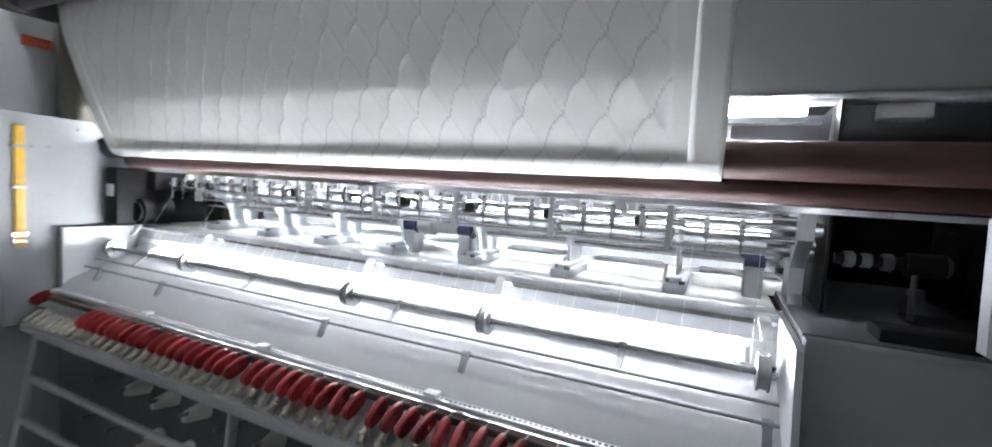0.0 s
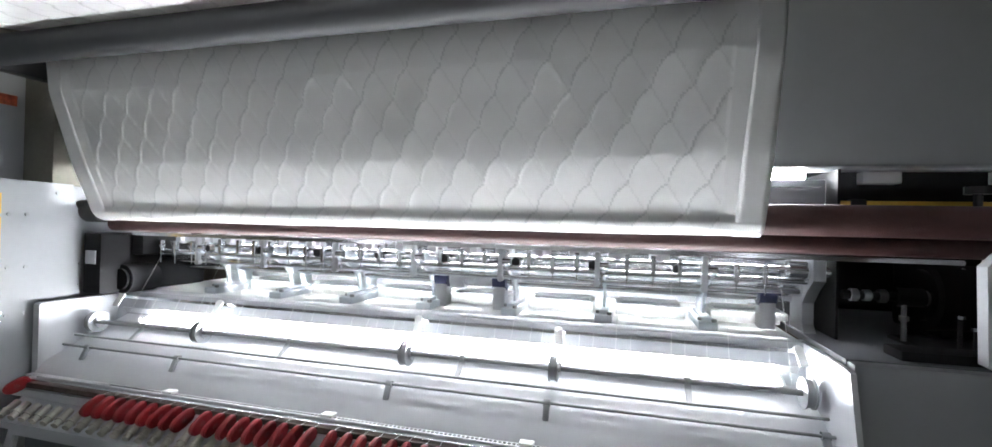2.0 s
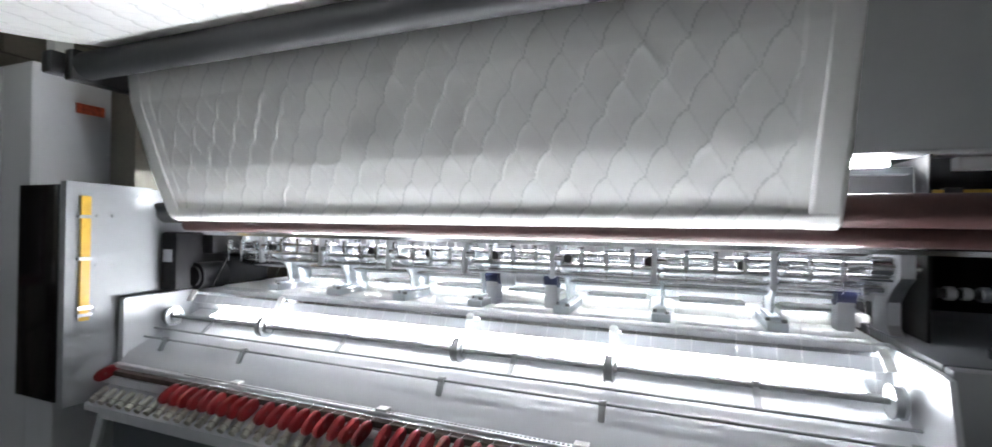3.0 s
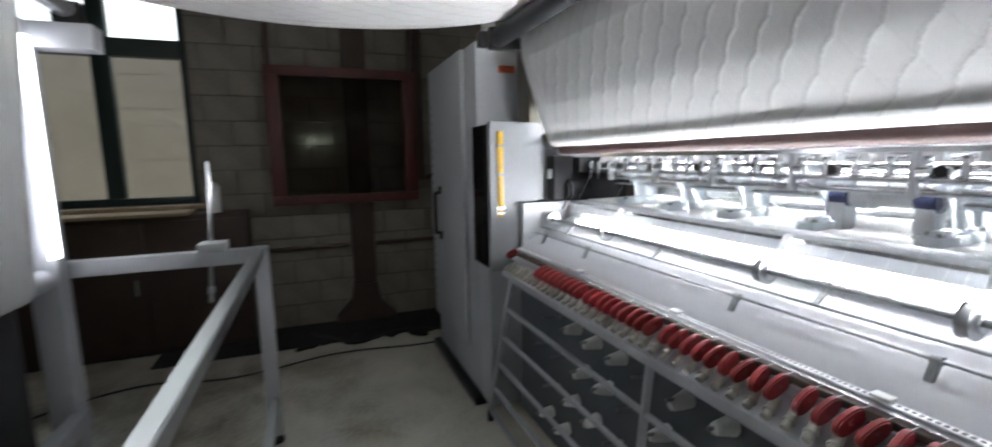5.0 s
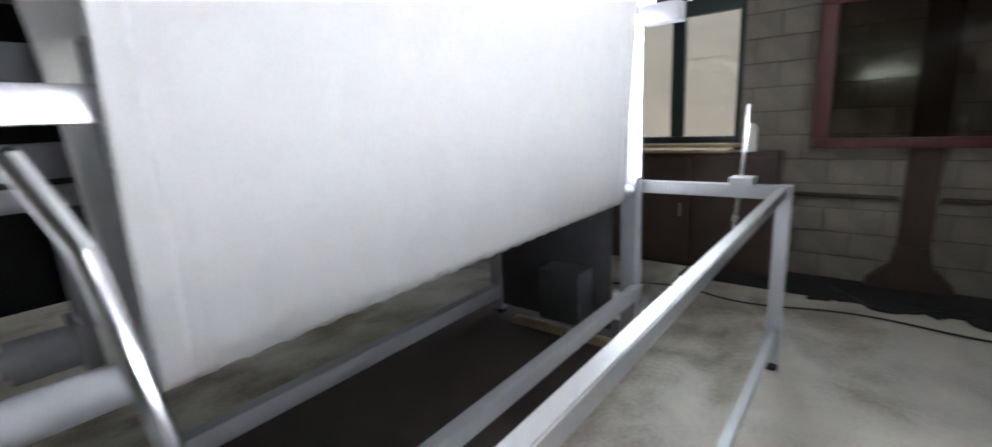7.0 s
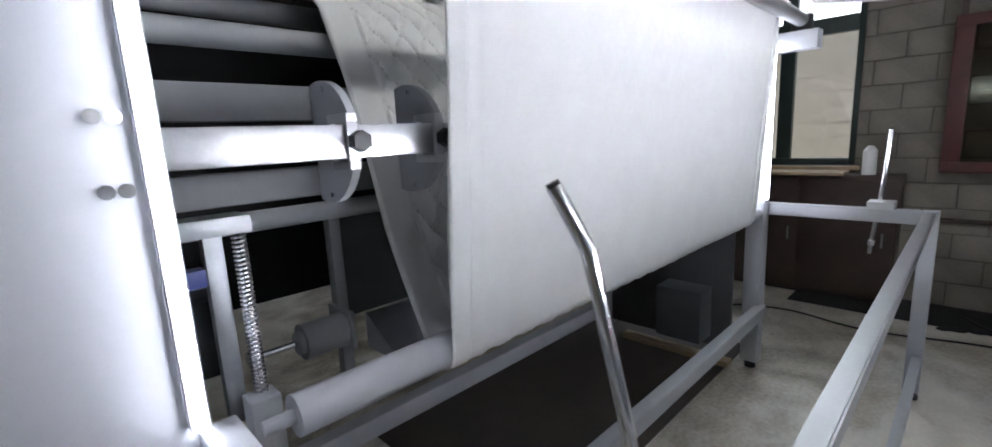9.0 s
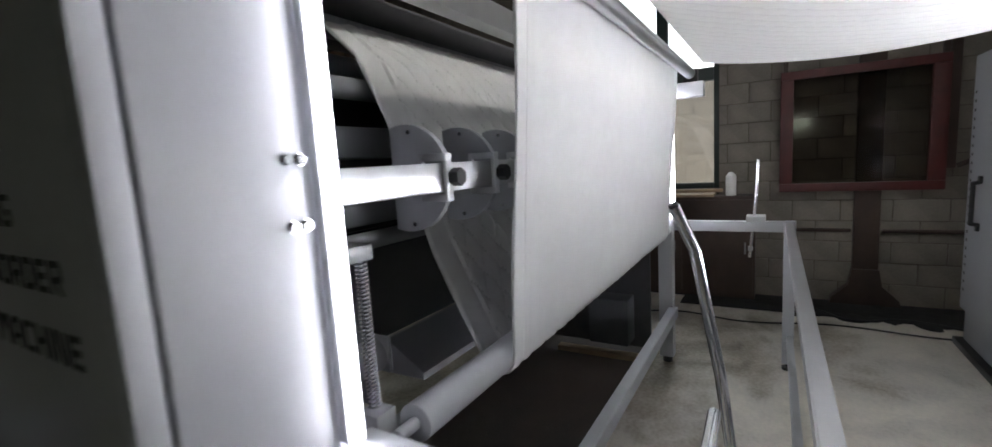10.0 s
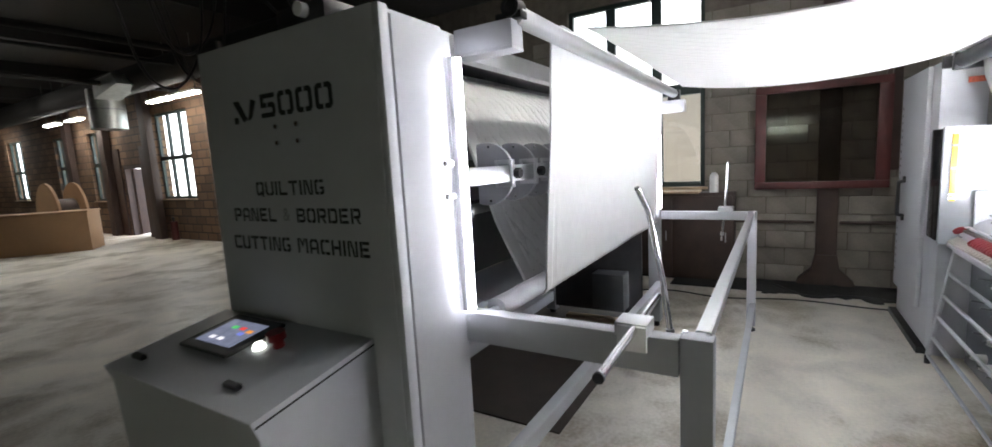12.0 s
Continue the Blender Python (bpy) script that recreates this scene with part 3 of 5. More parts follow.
for x in (0.878, 0.852):
    for z in (1.620, 1.503):
        piece("bolt", bolt_mesh, (x, FY, z), cutter)
small_bolt = mesh_of("bolt", rod(B(), (0, 0, 0), (0.008, 0, 0), 0.009, 8), CHROME)
for y in (-1.204, -1.319):
    for z in (1.784, 1.727):
        piece("bolt", small_bolt, (EX, y, z), cutter)
part("eye_bolt", rod(B(), (1.10, -0.87, 2.105), (1.10, -0.87, 2.15), 0.012, 10), CHROME, cutter)
part("eye_bolt", rod(B(), (1.10, -1.70, 2.105), (1.10, -1.70, 2.15), 0.012, 10), CHROME, cutter)


def lettering(text, y, z, height, width, name="lettering"):
    """A thin printed sign on the end face, stretched to its width."""
    c = bpy.data.curves.new(name, "FONT")
    c.resolution_u = 6
    c.body, c.size, c.extrude, c.offset = text, height * 1.37, 0.0006, 0.0
    c.align_x, c.align_y = "CENTER", "CENTER"
    tmp = bpy.data.objects.new("tmp", c)
    scene.collection.objects.link(tmp)
    bpy.context.view_layer.update()
    me = bpy.data.meshes.new_from_object(tmp.evaluated_get(bpy.context.evaluated_depsgraph_get()))
    bpy.data.objects.remove(tmp)
    xs = [v.co.x for v in me.vertices]
    k = width / (max(xs) - min(xs))
    me.transform(Matrix.Diagonal((k, 1, 1, 1)))
    me.materials.clear()
    me.materials.append(DULL)
    ob = new(name, me)
    ob.parent, ob.matrix_parent_inverse = cutter, Matrix.Translation(-cutter.location)
    ob.matrix_basis = pose(EX + 0.0012, y, z, 90, 0, 90)
    return tagged(ob, "thin grey sign between the words")


HALF = [(0.44, 0), (0.14, 0), (0, 0.14), (0, 0.86), (0.14, 1), (0.44, 1), (0.44, 0.8), (0.26, 0.8), (0.22, 0.76), (0.22, 0.24), (0.26, 0.2), (0.44, 0.2)]
CUP = [(0, 1), (0.22, 1), (0.22, 0.24), (0.26, 0.2), (0.44, 0.2), (0.44, 0), (0.14, 0), (0, 0.14)]
ARCH = [(0, 0), (0.22, 0), (0.22, 0.72), (0.3, 0.8), (0.46, 0.8), (0.46, 1), (0.22, 1), (0, 0.78)]
BOWL = [(0.3, 1), (0.86, 1), (1, 0.86), (1, 0.48), (0.86, 0.34), (0.3, 0.34), (0.3, 0.54), (0.74, 0.54), (0.78, 0.58), (0.78, 0.76), (0.74, 0.8), (0.3, 0.8)]


def mirrored(shape):
    return [(1 - u, v) for u, v in reversed(shape)]


def slab(u0, v0, u1, v1):
    return [(u0, v0), (u1, v0), (u1, v1), (u0, v1)]


STEM, STEM_R = slab(0, 0, 0.22, 1), slab(0.78, 0, 1, 1)
# stencil capitals in a unit cell, each a set of separate strokes
STENCIL = {
    "0": [HALF, mirrored(HALF)], "O": [HALF, mirrored(HALF)],
    "5": [[(0, 1), (1, 1), (1, 0.8), (0.22, 0.8), (0.22, 0.62), (0.42, 0.62), (0.42, 0.42), (0, 0.42)],
          [(0.5, 0.62), (0.86, 0.62), (1, 0.5), (1, 0.14), (0.86, 0), (0, 0), (0, 0.2), (0.74, 0.2), (0.78, 0.24), (0.78, 0.4), (0.5, 0.42)]],
    "Q": [HALF, mirrored(HALF), [(0.46, 0.26), (0.62, 0.32), (1.0, -0.1), (0.8, -0.1)]],
    "U": [CUP, mirrored(CUP)], "A": [ARCH, mirrored(ARCH), slab(0.28, 0.28, 0.72, 0.44)],
    "I": [slab(0, 0, 1, 1)], "L": [[(0, 1), (0.22, 1), (0.22, 0.2), (0.95, 0.2), (0.95, 0), (0, 0)]],
    "T": [slab(0, 0.8, 0.34, 1), slab(0.66, 0.8, 1, 1), slab(0.39, 0, 0.61, 1)],
    "N": [slab(0, 0, 0.2, 1), slab(0.8, 0, 1, 1), [(0.22, 1), (0.42, 1), (0.78, 0), (0.58, 0)]],
    "G": [HALF, slab(0.56, 0.8, 0.95, 1), [(0.56, 0), (0.86, 0), (1, 0.14), (1, 0.54), (0.56, 0.54), (0.56, 0.36), (0.78, 0.36), (0.78, 0.24), (0.74, 0.2), (0.56, 0.2)]],
    "P": [STEM, BOWL], "R": [STEM, BOWL, [(0.5, 0.32), (0.74, 0.32), (1, 0), (0.76, 0)]],
    "E": [STEM, slab(0.28, 0.8, 0.95, 1), slab(0.28, 0.4, 0.85, 0.6), slab(0.28, 0, 0.95, 0.2)],
    "B": [STEM, slab(0.28, 0.8, 0.78, 1), slab(0.28, 0.41, 0.78, 0.59), slab(0.28, 0, 0.78, 0.2), slab(0.8, 0.54, 1, 0.93), slab(0.8, 0.07, 1, 0.46)],
    "D": [STEM, [(0.3, 1), (0.84, 1), (1, 0.84), (1, 0.16), (0.84, 0), (0.3, 0), (0.3, 0.2), (0.72, 0.2), (0.78, 0.26), (0.78, 0.74), (0.72, 0.8), (0.3, 0.8)]],
    "C": [HALF, slab(0.56, 0.8, 1, 1), slab(0.56, 0, 1, 0.2)],
    "M": [slab(0, 0, 0.18, 1), slab(0.82, 0, 1, 1), [(0.2, 1), (0.37, 1), (0.5, 0.68), (0.5, 0.36)], [(0.8, 1), (0.63, 1), (0.5, 0.68), (0.5, 0.36)]],
    "H": [STEM, STEM_R, slab(0.26, 0.4, 0.74, 0.6)],
}


def stencil(ch, y0, y1, z, height):
    """One stencilled capital on the end face, between y0 and y1, about the height z."""
    bm = B()
    for shape in STENCIL[ch]:
        plate(bm, [(y0 + (y1 - y0) * u, z + height * (v - 0.5)) for u, v in shape], "x", EX + 0.0003, 0.0009)
    return part("letter", bm, INK, cutter, "black stencilled capital", flat=True)


for letter, y in (("5", -1.356), ("0", -1.256), ("0", -1.157), ("0", -1.058)):
    stencil(letter, y - 0.042, y + 0.042, 1.862, 0.084)


def line(text, y0, y1, z, height):
    """A line of capitals, each a part, spaced evenly between y0 and y1."""
    wide = {"I": 0.24, " ": 0.45, "&": 0.8, "M": 1.2}
    units = [wide.get(ch, 1.0) for ch in text]
    gap = 0.24
    k = (y1 - y0) / (sum(units) + gap * (len(text) - 1))
    y = y0
    for ch, u in zip(text, units):
        if ch == "&":
            lettering(ch, y + k * u / 2, z, height, k * u)
        elif ch != " ":
            stencil(ch, y, y + k * u, z, height)
        y += k * (u + gap)


line("QUILTING", -1.484, -1.102, 1.565, 0.052)
line("PANEL & BORDER", -1.646, -0.939, 1.466, 0.052)
line("CUTTING MACHINE", -1.671, -0.910, 1.356, 0.054)
for q in ([(-1.567, 1.895), (-1.532, 1.895), (-1.485, 1.825), (-1.51, 1.815)], [(-1.482, 1.818), (-1.458, 1.826), (-1.425, 1.885), (-1.455, 1.895)], [(-1.567, 1.812), (-1.543, 1.812), (-1.543, 1.836), (-1.567, 1.836)]):
    part("emblem", plate(B(), q, "x", EX, 0.002), INK, cutter, "black chevron emblem")

# console
console = part("console", plate(B(), [(EX + 0.002, 0.05), (1.53, 0.05), (1.575, 0.93), (1.595, 0.985), (EX + 0.002, 1.055)], "y", -1.80, 0.87), PAINT, cutter, "sloping grey operator console")
part("lid_seam", plate(B(), [(EX + 0.004, 1.032), (1.585, 0.963), (1.585, 0.969), (EX + 0.004, 1.038)], "y", -0.9305, 0.002), BLACK, console)


def on_lid(x):
    return 1.055 - (x - EX) * (0.07 / 0.443)


def tilted(bm, x, y, w, d, h):
    """A slab lying on the console lid."""
    r = bmesh.ops.create_cube(bm, size=1.0, matrix=Matrix.Translation((x, y, on_lid(x) + h / 2)) @ pose(0, 0, 0, 0, 9.0, 0) @ Matrix.Diagonal((d, w, h, 1)))
    bmesh.ops.bevel(bm, geom=list({e for v in r["verts"] for e in v.link_edges}), offset=0.003, segments=2, affect="EDGES")
    return bm


screen_box = part("screen_bezel", tilted(B(), 1.30, -1.50, 0.30, 0.235, 0.014), BLACK, console)
SCREEN = mat("lit_screen", (0.30, 0.34, 0.48), 0.2, vary=0.3, scale=25, glow=0.12)
part("screen", tilted(B(), 1.30, -1.50, 0.22, 0.16, 0.0165), SCREEN, screen_box)
for i, (col, dx, dy) in enumerate((((0.05, 0.5, 0.12), -0.03, 0.03), ((0.7, 0.06, 0.05), -0.03, -0.02), ((0.75, 0.3, 0.05), -0.02, -0.075), ((0.8, 0.8, 0.85), 0.045, 0.05), ((0.8, 0.8, 0.85), 0.045, 0.0), ((0.15, 0.2, 0.6), 0.0, -0.05))):
    part("screen_key", tilted(B(), 1.30 + dx, -1.50 - dy, 0.035, 0.024, 0.018), mat("screen_key_%d" % i, col, 0.3, glow=0.25), screen_box)
part("push_button", rod(rod(B(), (1.325, -1.30, on_lid(1.325)), (1.327, -1.30, on_lid(1.325) + 0.01), 0.022), (1.327, -1.30, on_lid(1.325) + 0.01), (1.329, -1.30, on_lid(1.325) + 0.02), 0.016), mat("lit_button", (0.9, 0.95, 0.85), 0.3, glow=0.8), console, "lit white push button")
stop = part("emergency_stop", rod(rod(B(), (1.295, -1.235, on_lid(1.295)), (1.299, -1.235, on_lid(1.295) + 0.03), 0.02), (1.299, -1.235, on_lid(1.295) + 0.03), (1.303, -1.235, on_lid(1.295) + 0.055), 0.032), RED, console, "red mushroom button")
for x, y in ((1.52, -1.71), (1.51, -1.15)):
    part("latch", tilted(B(), x, y, 0.07, 0.022, 0.018), BLACK, console)

# frame, posts and rails
POSTY = 0.035
for x, y0 in ((0.772, -0.022), (-2.37, 0.0)):
    post = part("post", bx(B(), (x - 0.03, y0, 0.05), (x + 0.04, 0.07, 1.07), 0.005), PAINT, cutter)
    part("foot", rod(rod(B(), (x, POSTY, 0), (x, POSTY, 0.02), 0.035, 16), (x, POSTY, 0.02), (x, POSTY, 0.05), 0.012, 8), BLACK, post)
part("near_arm", bx(B(), (0.75, FY + 0.002, 0.945), (0.815, -0.025, 1.062), 0.006), PAINT, cutter)
part("far_arm", bx(B(), (-2.40, -0.78, 0.995), (-2.33, -0.002, 1.068), 0.006), PAINT, cutter)
part("top_rail", bar(B(), (0.72, 0.03, 1.04), (-2.33, 0.03, 1.04), 0.045, 0.05), ALU, cutter)
part("bottom_rail", bar(B(), (0.72, 0.045, 0.24), (-2.33, 0.045, 0.24), 0.04, 0.05), ALU, cutter)
part("front_rail", bar(B(), (0.72, -0.70, 0.40), (-2.2, -0.70, 0.40), 0.06, 0.08), PAINT, cutter)
for y in (-0.015, 0.052):
    piece("bolt", bolt_mesh, (0.76, y, 1.062), cutter, (90, 0, 0))
leg = part("far_leg", bx(B(), (-2.26, -0.80, 0.05), (-2.16, -0.70, 2.06), 0.006), PAINT, cutter)
part("foot", rod(B(), (-2.21, -0.75, 0), (-2.21, -0.75, 0.05), 0.035, 16), BLACK, leg)
leg2 = part("far_leg", bx(B(), (-2.24, -1.85, 0.05), (-2.14, -1.75, 2.06), 0.006), PAINT, cutter)
part("foot", rod(B(), (-2.19, -1.8, 0), (-2.19, -1.8, 0.05), 0.035, 16), BLACK, leg2)
part("tie_beam", bx(B(), (-2.14, -1.84, 0.15), (0.80, -1.76, 0.25), 0.006), PAINT, cutter)
part("far_end_panel", bx(B(), (-2.18, -1.745, 0.10), (-2.15, -0.86, 0.98), 0.004), DARK, cutter)
part("electric_box", bx(B(), (-2.145, -1.28, 0.17), (-1.95, -0.98, 0.52), 0.01), PAINT_DD, cutter)
# Warm brown strip low along the far end panel.
part("warm_floor_strip", bx(B(), (-2.14, -1.6, 0.012), (-2.06, -0.84, 0.05)), WOOD, cutter)
part("upper_arm", bx(bx(B(), (0.66, -0.812, 2.0), (0.745, -0.57, 2.012), 0.002), (0.66, -0.812, 2.012), (0.745, -0.57, 2.10), 0.005), PAINT, cutter)
part("upper_arm", bx(B(), (-2.30, -0.70, 1.96), (-2.19, -0.49, 2.06), 0.005), PAINT, cutter)
bearing = part("bearing", rod(bx(B(), (0.68, -0.64, 2.10), (0.73, -0.54, 2.125), 0.003), (0.675, -0.58, 2.14), (0.735, -0.58, 2.14), 0.034), BLACK, cutter)
part("bearing_face", rod(B(), (0.735, -0.58, 2.14), (0.738, -0.58, 2.14), 0.018), CHROME, bearing)
part("bearing", bx(B(), (-2.27, -0.63, 2.06), (-2.21, -0.53, 2.15), 0.01), BLACK, cutter)
part("guide_roller", rod(B(), (-2.21, ROLL_C[0], ROLL_C[1]), (0.70, ROLL_C[0], ROLL_C[1]), 0.036, 28), ALU, cutter)
part("cross_beam", bx(B(), (-2.16, -0.90, 2.02), (0.80, -0.84, 2.10), 0.004), ALU, cutter)
part("top_cross_tube", rod(B(), (-2.14, -1.42, 2.10), (0.80, -1.42, 2.10), 0.04, 24), PAINT, cutter)

# rollers and cutting discs inside
part("lower_roller", rod(rod(B(), (-2.14, *ROLL_B), (0.66, *ROLL_B), 0.044, 32), (0.66, *ROLL_B), (0.72, *ROLL_B), 0.015, 12), PAINT, cutter)
# The toned-down grey puts interior shade into these rollers and beams.
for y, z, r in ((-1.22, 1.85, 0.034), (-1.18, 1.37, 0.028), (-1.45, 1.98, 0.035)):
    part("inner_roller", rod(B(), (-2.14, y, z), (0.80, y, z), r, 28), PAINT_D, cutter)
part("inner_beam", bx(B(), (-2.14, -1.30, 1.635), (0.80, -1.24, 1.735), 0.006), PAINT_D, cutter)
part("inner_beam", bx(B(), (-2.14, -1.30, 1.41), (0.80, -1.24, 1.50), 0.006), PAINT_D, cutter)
part("knife_shaft", rod(B(), (-2.14, -1.18, 1.58), (0.80, -1.18, 1.58), 0.014, 16), CHROME, cutter)
beam = part("knife_beam", bx(B(), (-2.16, -0.80, 1.53), (0.80, -0.75, 1.60), 0.003), STEEL, cutter, "bright square steel bar")
knob_mesh = mesh_of("knob", rod(rod(B(), (0, 0, 0), (0, 0.02, 0), 0.009, 10), (0, 0.02, 0), (0, 0.045, 0), 0.022, 6), BLACK)
clamp_bm = B()
bx(clamp_bm, (-0.012, -0.062, -0.058), (0.012, 0.012, -0.040), 0.002); bx(clamp_bm, (-0.012, -0.062, 0.040), (0.012, 0.012, 0.058), 0.002)
bx(clamp_bm, (-0.012, 0.0, -0.040), (0.012, 0.012, 0.040), 0.002); bx(clamp_bm, (-0.012, -0.074, -0.058), (0.012, -0.062, 0.058), 0.002)
clamp_mesh = mesh_of("clamp", clamp_bm, ALU)
disc_bm = B()
half = [(0.136 * math.cos(radians(a)), 0.136 * math.sin(radians(a))) for a in range(-108, 109, 8)]
plate(disc_bm, half, "x", -0.009, 0.018)
disc_mesh = mesh_of("guard_disc", disc_bm, PAINT)
screw_mesh = mesh_of("screw", rod(B(), (0.009, 0, 0), (0.013, 0, 0), 0.006, 8), CHROME)
for i in range(11):
    x = 0.445 - 0.225 * i
    guard = piece("guard_disc", disc_mesh, (x + 0.02, -0.875, 1.565), cutter)
    piece("clamp", clamp_mesh, (x + 0.03, -0.748, 1.565), cutter)
    piece("knob", knob_mesh, (x - 0.01 + 0.035, -0.75, 1.565), cutter)
    for a in (-80, 80):
        s = piece("screw", screw_mesh, (0, 0.118 * math.cos(radians(a)), 0.118 * math.sin(radians(a))), guard)
# tension spring and slide by the near end
slide = part("slide", bx(bx(B(), (0.71, -0.89, 1.0), (0.745, -0.86, 1.40), 0.003), (0.665, -0.90, 1.40), (0.79, -0.82, 1.435), 0.003), DULL, cutter)
coil = B()
prev = None
for i in range(0, 44 * 10 + 1):
    a = 2 * math.pi * i / 10
    p = Vector((0.687 + 0.012 * math.cos(a), -0.838 + 0.012 * math.sin(a), 1.0 + 0.40 * i / 440))
    if prev is not None:
        rod(coil, prev, p, 0.0030, 5)
    prev = p
part("tension_spring", coil, CHROME, slide)
part("sensor", bx(B(), (0.746, -0.90, 1.30), (0.785, -0.86, 1.335), 0.003), mat("blue_plastic", (0.03, 0.04, 0.16), 0.4), slide)
part("slide_foot", bx(B(), (0.66, -0.86, 0.92), (0.72, -0.80, 1.06), 0.004), PAINT, cutter)
# Unseen plate added overhead to keep lamp light out of the inside.
part("unseen_light_cover", bx(B(), (-2.14, -1.83, 2.150), (0.80, -1.22, 2.162), 0.003), DARK, cutter)
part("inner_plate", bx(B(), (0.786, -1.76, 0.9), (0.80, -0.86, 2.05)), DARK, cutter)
motor = part("motor", rod(rod(B(), (0.33, -1.20, 0.985), (0.46, -1.20, 0.985), 0.055, 24), (0.46, -1.20, 0.985), (0.475, -1.20, 0.985), 0.035, 20), PAINT_D, cutter)
part("shaft", rod(rod(B(), (0.475, -1.20, 0.985), (0.605, -1.20, 0.985), 0.010, 14), (0.595, -1.20, 0.985), (0.61, -1.20, 0.985), 0.022, 14), CHROME, motor)
part("motor_bracket", bx(B(), (0.312, -1.29, 0.93), (0.329, -1.14, 1.05), 0.004), PAINT_D, cutter)
for x in (0.60, 0.675):
    box = part("sensor_block", bx(B(), (x, -1.45, 1.648), (x + 0.062, -1.36, 1.712), 0.004), PAINT, cutter, "pale control block")
    part("slot", bx(B(), (x + 0.012, -1.3598, 1.672), (x + 0.05, -1.358, 1.685)), BLACK, box)
part("block_rail", bx(B(), (-2.1, -1.47, 1.636), (0.785, -1.34, 1.647), 0.002), DARK, cutter)
tag = part("yellow_tag", bx(B(), (0.245, -1.35, 1.665), (0.30, -1.34, 1.73), 0.002), BRASS, cutter, "yellow warning tag")
for z in (1.68, 1.698, 1.714):
    part("bar", bx(B(), (0.252, -1.3398, z), (0.292, -1.3385, z + 0.006)), BLACK, tag)
part("solenoid", bx(bx(B(), (0.705, -1.05, 1.08), (0.78, -0.94, 1.25), 0.008), (0.72, -1.03, 1.25), (0.765, -0.96, 1.275), 0.005), BLACK, cutter, "black solenoid block")
# Black sheets added behind the rollers to stand for the dark interior.
part("back_shade_panel", bx(B(), (-2.14, -1.83, 0.95), (0.785, -1.80, 1.30), 0.004), BLACK_IRON_SHADE, cutter)
part("upper_shade_panel", bx(B(), (-2.14, -1.83, 1.301), (0.785, -1.815, 2.04), 0.003), BLACK, cutter)
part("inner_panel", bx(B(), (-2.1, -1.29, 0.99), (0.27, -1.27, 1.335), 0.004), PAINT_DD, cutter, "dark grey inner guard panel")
part("panel_post", bx(B(), (0.272, -1.30, 0.78), (0.31, -1.255, 1.36), 0.006), PAINT_D, cutter)
part("low_board", plate(B(), [(-1.27, 0.86), (-1.27, 0.985), (-1.262, 0.985), (-1.10, 0.885), (-1.10, 0.86)], "x", -2.1, 2.31), PAINT, cutter)

# bent levers, clamp blocks and the short bar
def lever(points, label):
    ob = part("lever", pipe(B(), points, 0.0115, 14), CHROME)
    a, b = Vector(points[0]), Vector(points[1])
    part("end_cap", rod(B(), a, a + (a - b).normalized() * 0.006, 0.0095, 12), BLACK, ob, "dark hollow end")
    c, d = Vector(points[-1]), Vector(points[-2])
    part("collar", rod(B(), c + (d - c).normalized() * 0.05, c + (d - c).normalized() * 0.08, 0.0155, 14), STEEL, ob)
    return tagged(ob, label, "lever")


lever([(0.462, -0.228, 1.490), (0.432, -0.195, 1.40), (0.403, -0.151, 1.13), (0.385, -0.12, 0.86)], "bent chrome lever leaning on the machine's arm")
lever([(-2.36, -0.16, 1.50), (-2.36, -0.17, 1.25), (-2.40, -0.21, 0.80)], "bent dull steel lever at the far rail")
part("clamp_block", bx(bx(B(), (0.74, -0.21, 1.062), (0.84, -0.11, 1.105), 0.004), (0.835, -0.20, 1.02), (0.85, -0.11, 1.10), 0.003), ALU, cutter)
part("clamp_block", bx(B(), (-2.42, -0.23, 1.07), (-2.30, -0.11, 1.11), 0.004), ALU, cutter)
bar1 = part("short_bar", rod(B(), (0.46, -0.158, 1.085), (1.19, -0.14, 1.092), 0.013, 16), CHROME, cutter)
part("end_cap", rod(B(), (1.19, -0.14, 1.092), (1.20, -0.14, 1.092), 0.015, 16), BLACK, bar1)
tagged(part("floor_mat", bx(B(), (-2.5, -2.05, 0.0), (-0.15, -0.86, 0.012), 0.004), MAT), "dark brown mat spread under the cutting machine", "mat")

# gear and cables on top of the end cabinet
topgear = thing("cable_box", (1.0, -1.3, 2.13), "black junction box with cables on the cabinet's top", "junction box")
part("box", bx(B(), (0.86, -1.38, 2.13), (1.06, -1.12, 2.21), 0.01), BLACK, topgear)
part("plug", rod(B(), (1.06, -1.22, 2.18), (1.09, -1.22, 2.18), 0.025, 12), WHITE, topgear)
part("cable", pipe(B(), [(0.95, -1.38, 2.18), (0.95, -1.44, 2.3), (0.9, -1.46, 2.7), (0.8, -1.46, 3.4), (0.8, -1.46, WALL_TOP - 0.003)], 0.010, 8), BLACK, topgear)
part("cable", pipe(B(), [(1.0, -1.38, 2.17), (1.02, -1.55, 2.33), (0.98, -1.7, 2.6), (0.9, -1.8, 3.4), (0.9, -1.8, WALL_TOP - 0.003)], 0.008, 8), BLACK, topgear)

# ---- the quilting machine ----
quilter = thing("quilting_machine", (-0.6, 1.8, 0), "large grey multi-needle quilting machine with a brightly lit needle bay", "quilting machine")
QX0, QX1 = -2.0, 0.43
# cabinet at the far end
cab = thing("control_cabinet", (-2.8, 1.7, 0), "tall grey control cabinet with black handles beside the quilting machine", "cabinet")
part("body", bx(B(), (-3.32, 1.19, 0.05), (-2.32, 2.2, 2.14), 0.012), PAINT, cab)
cdoor = part("door", bx(B(), (-3.31, 1.155, 0.30), (-2.50, 1.188, 2.13), 0.01), PAINT, cab)
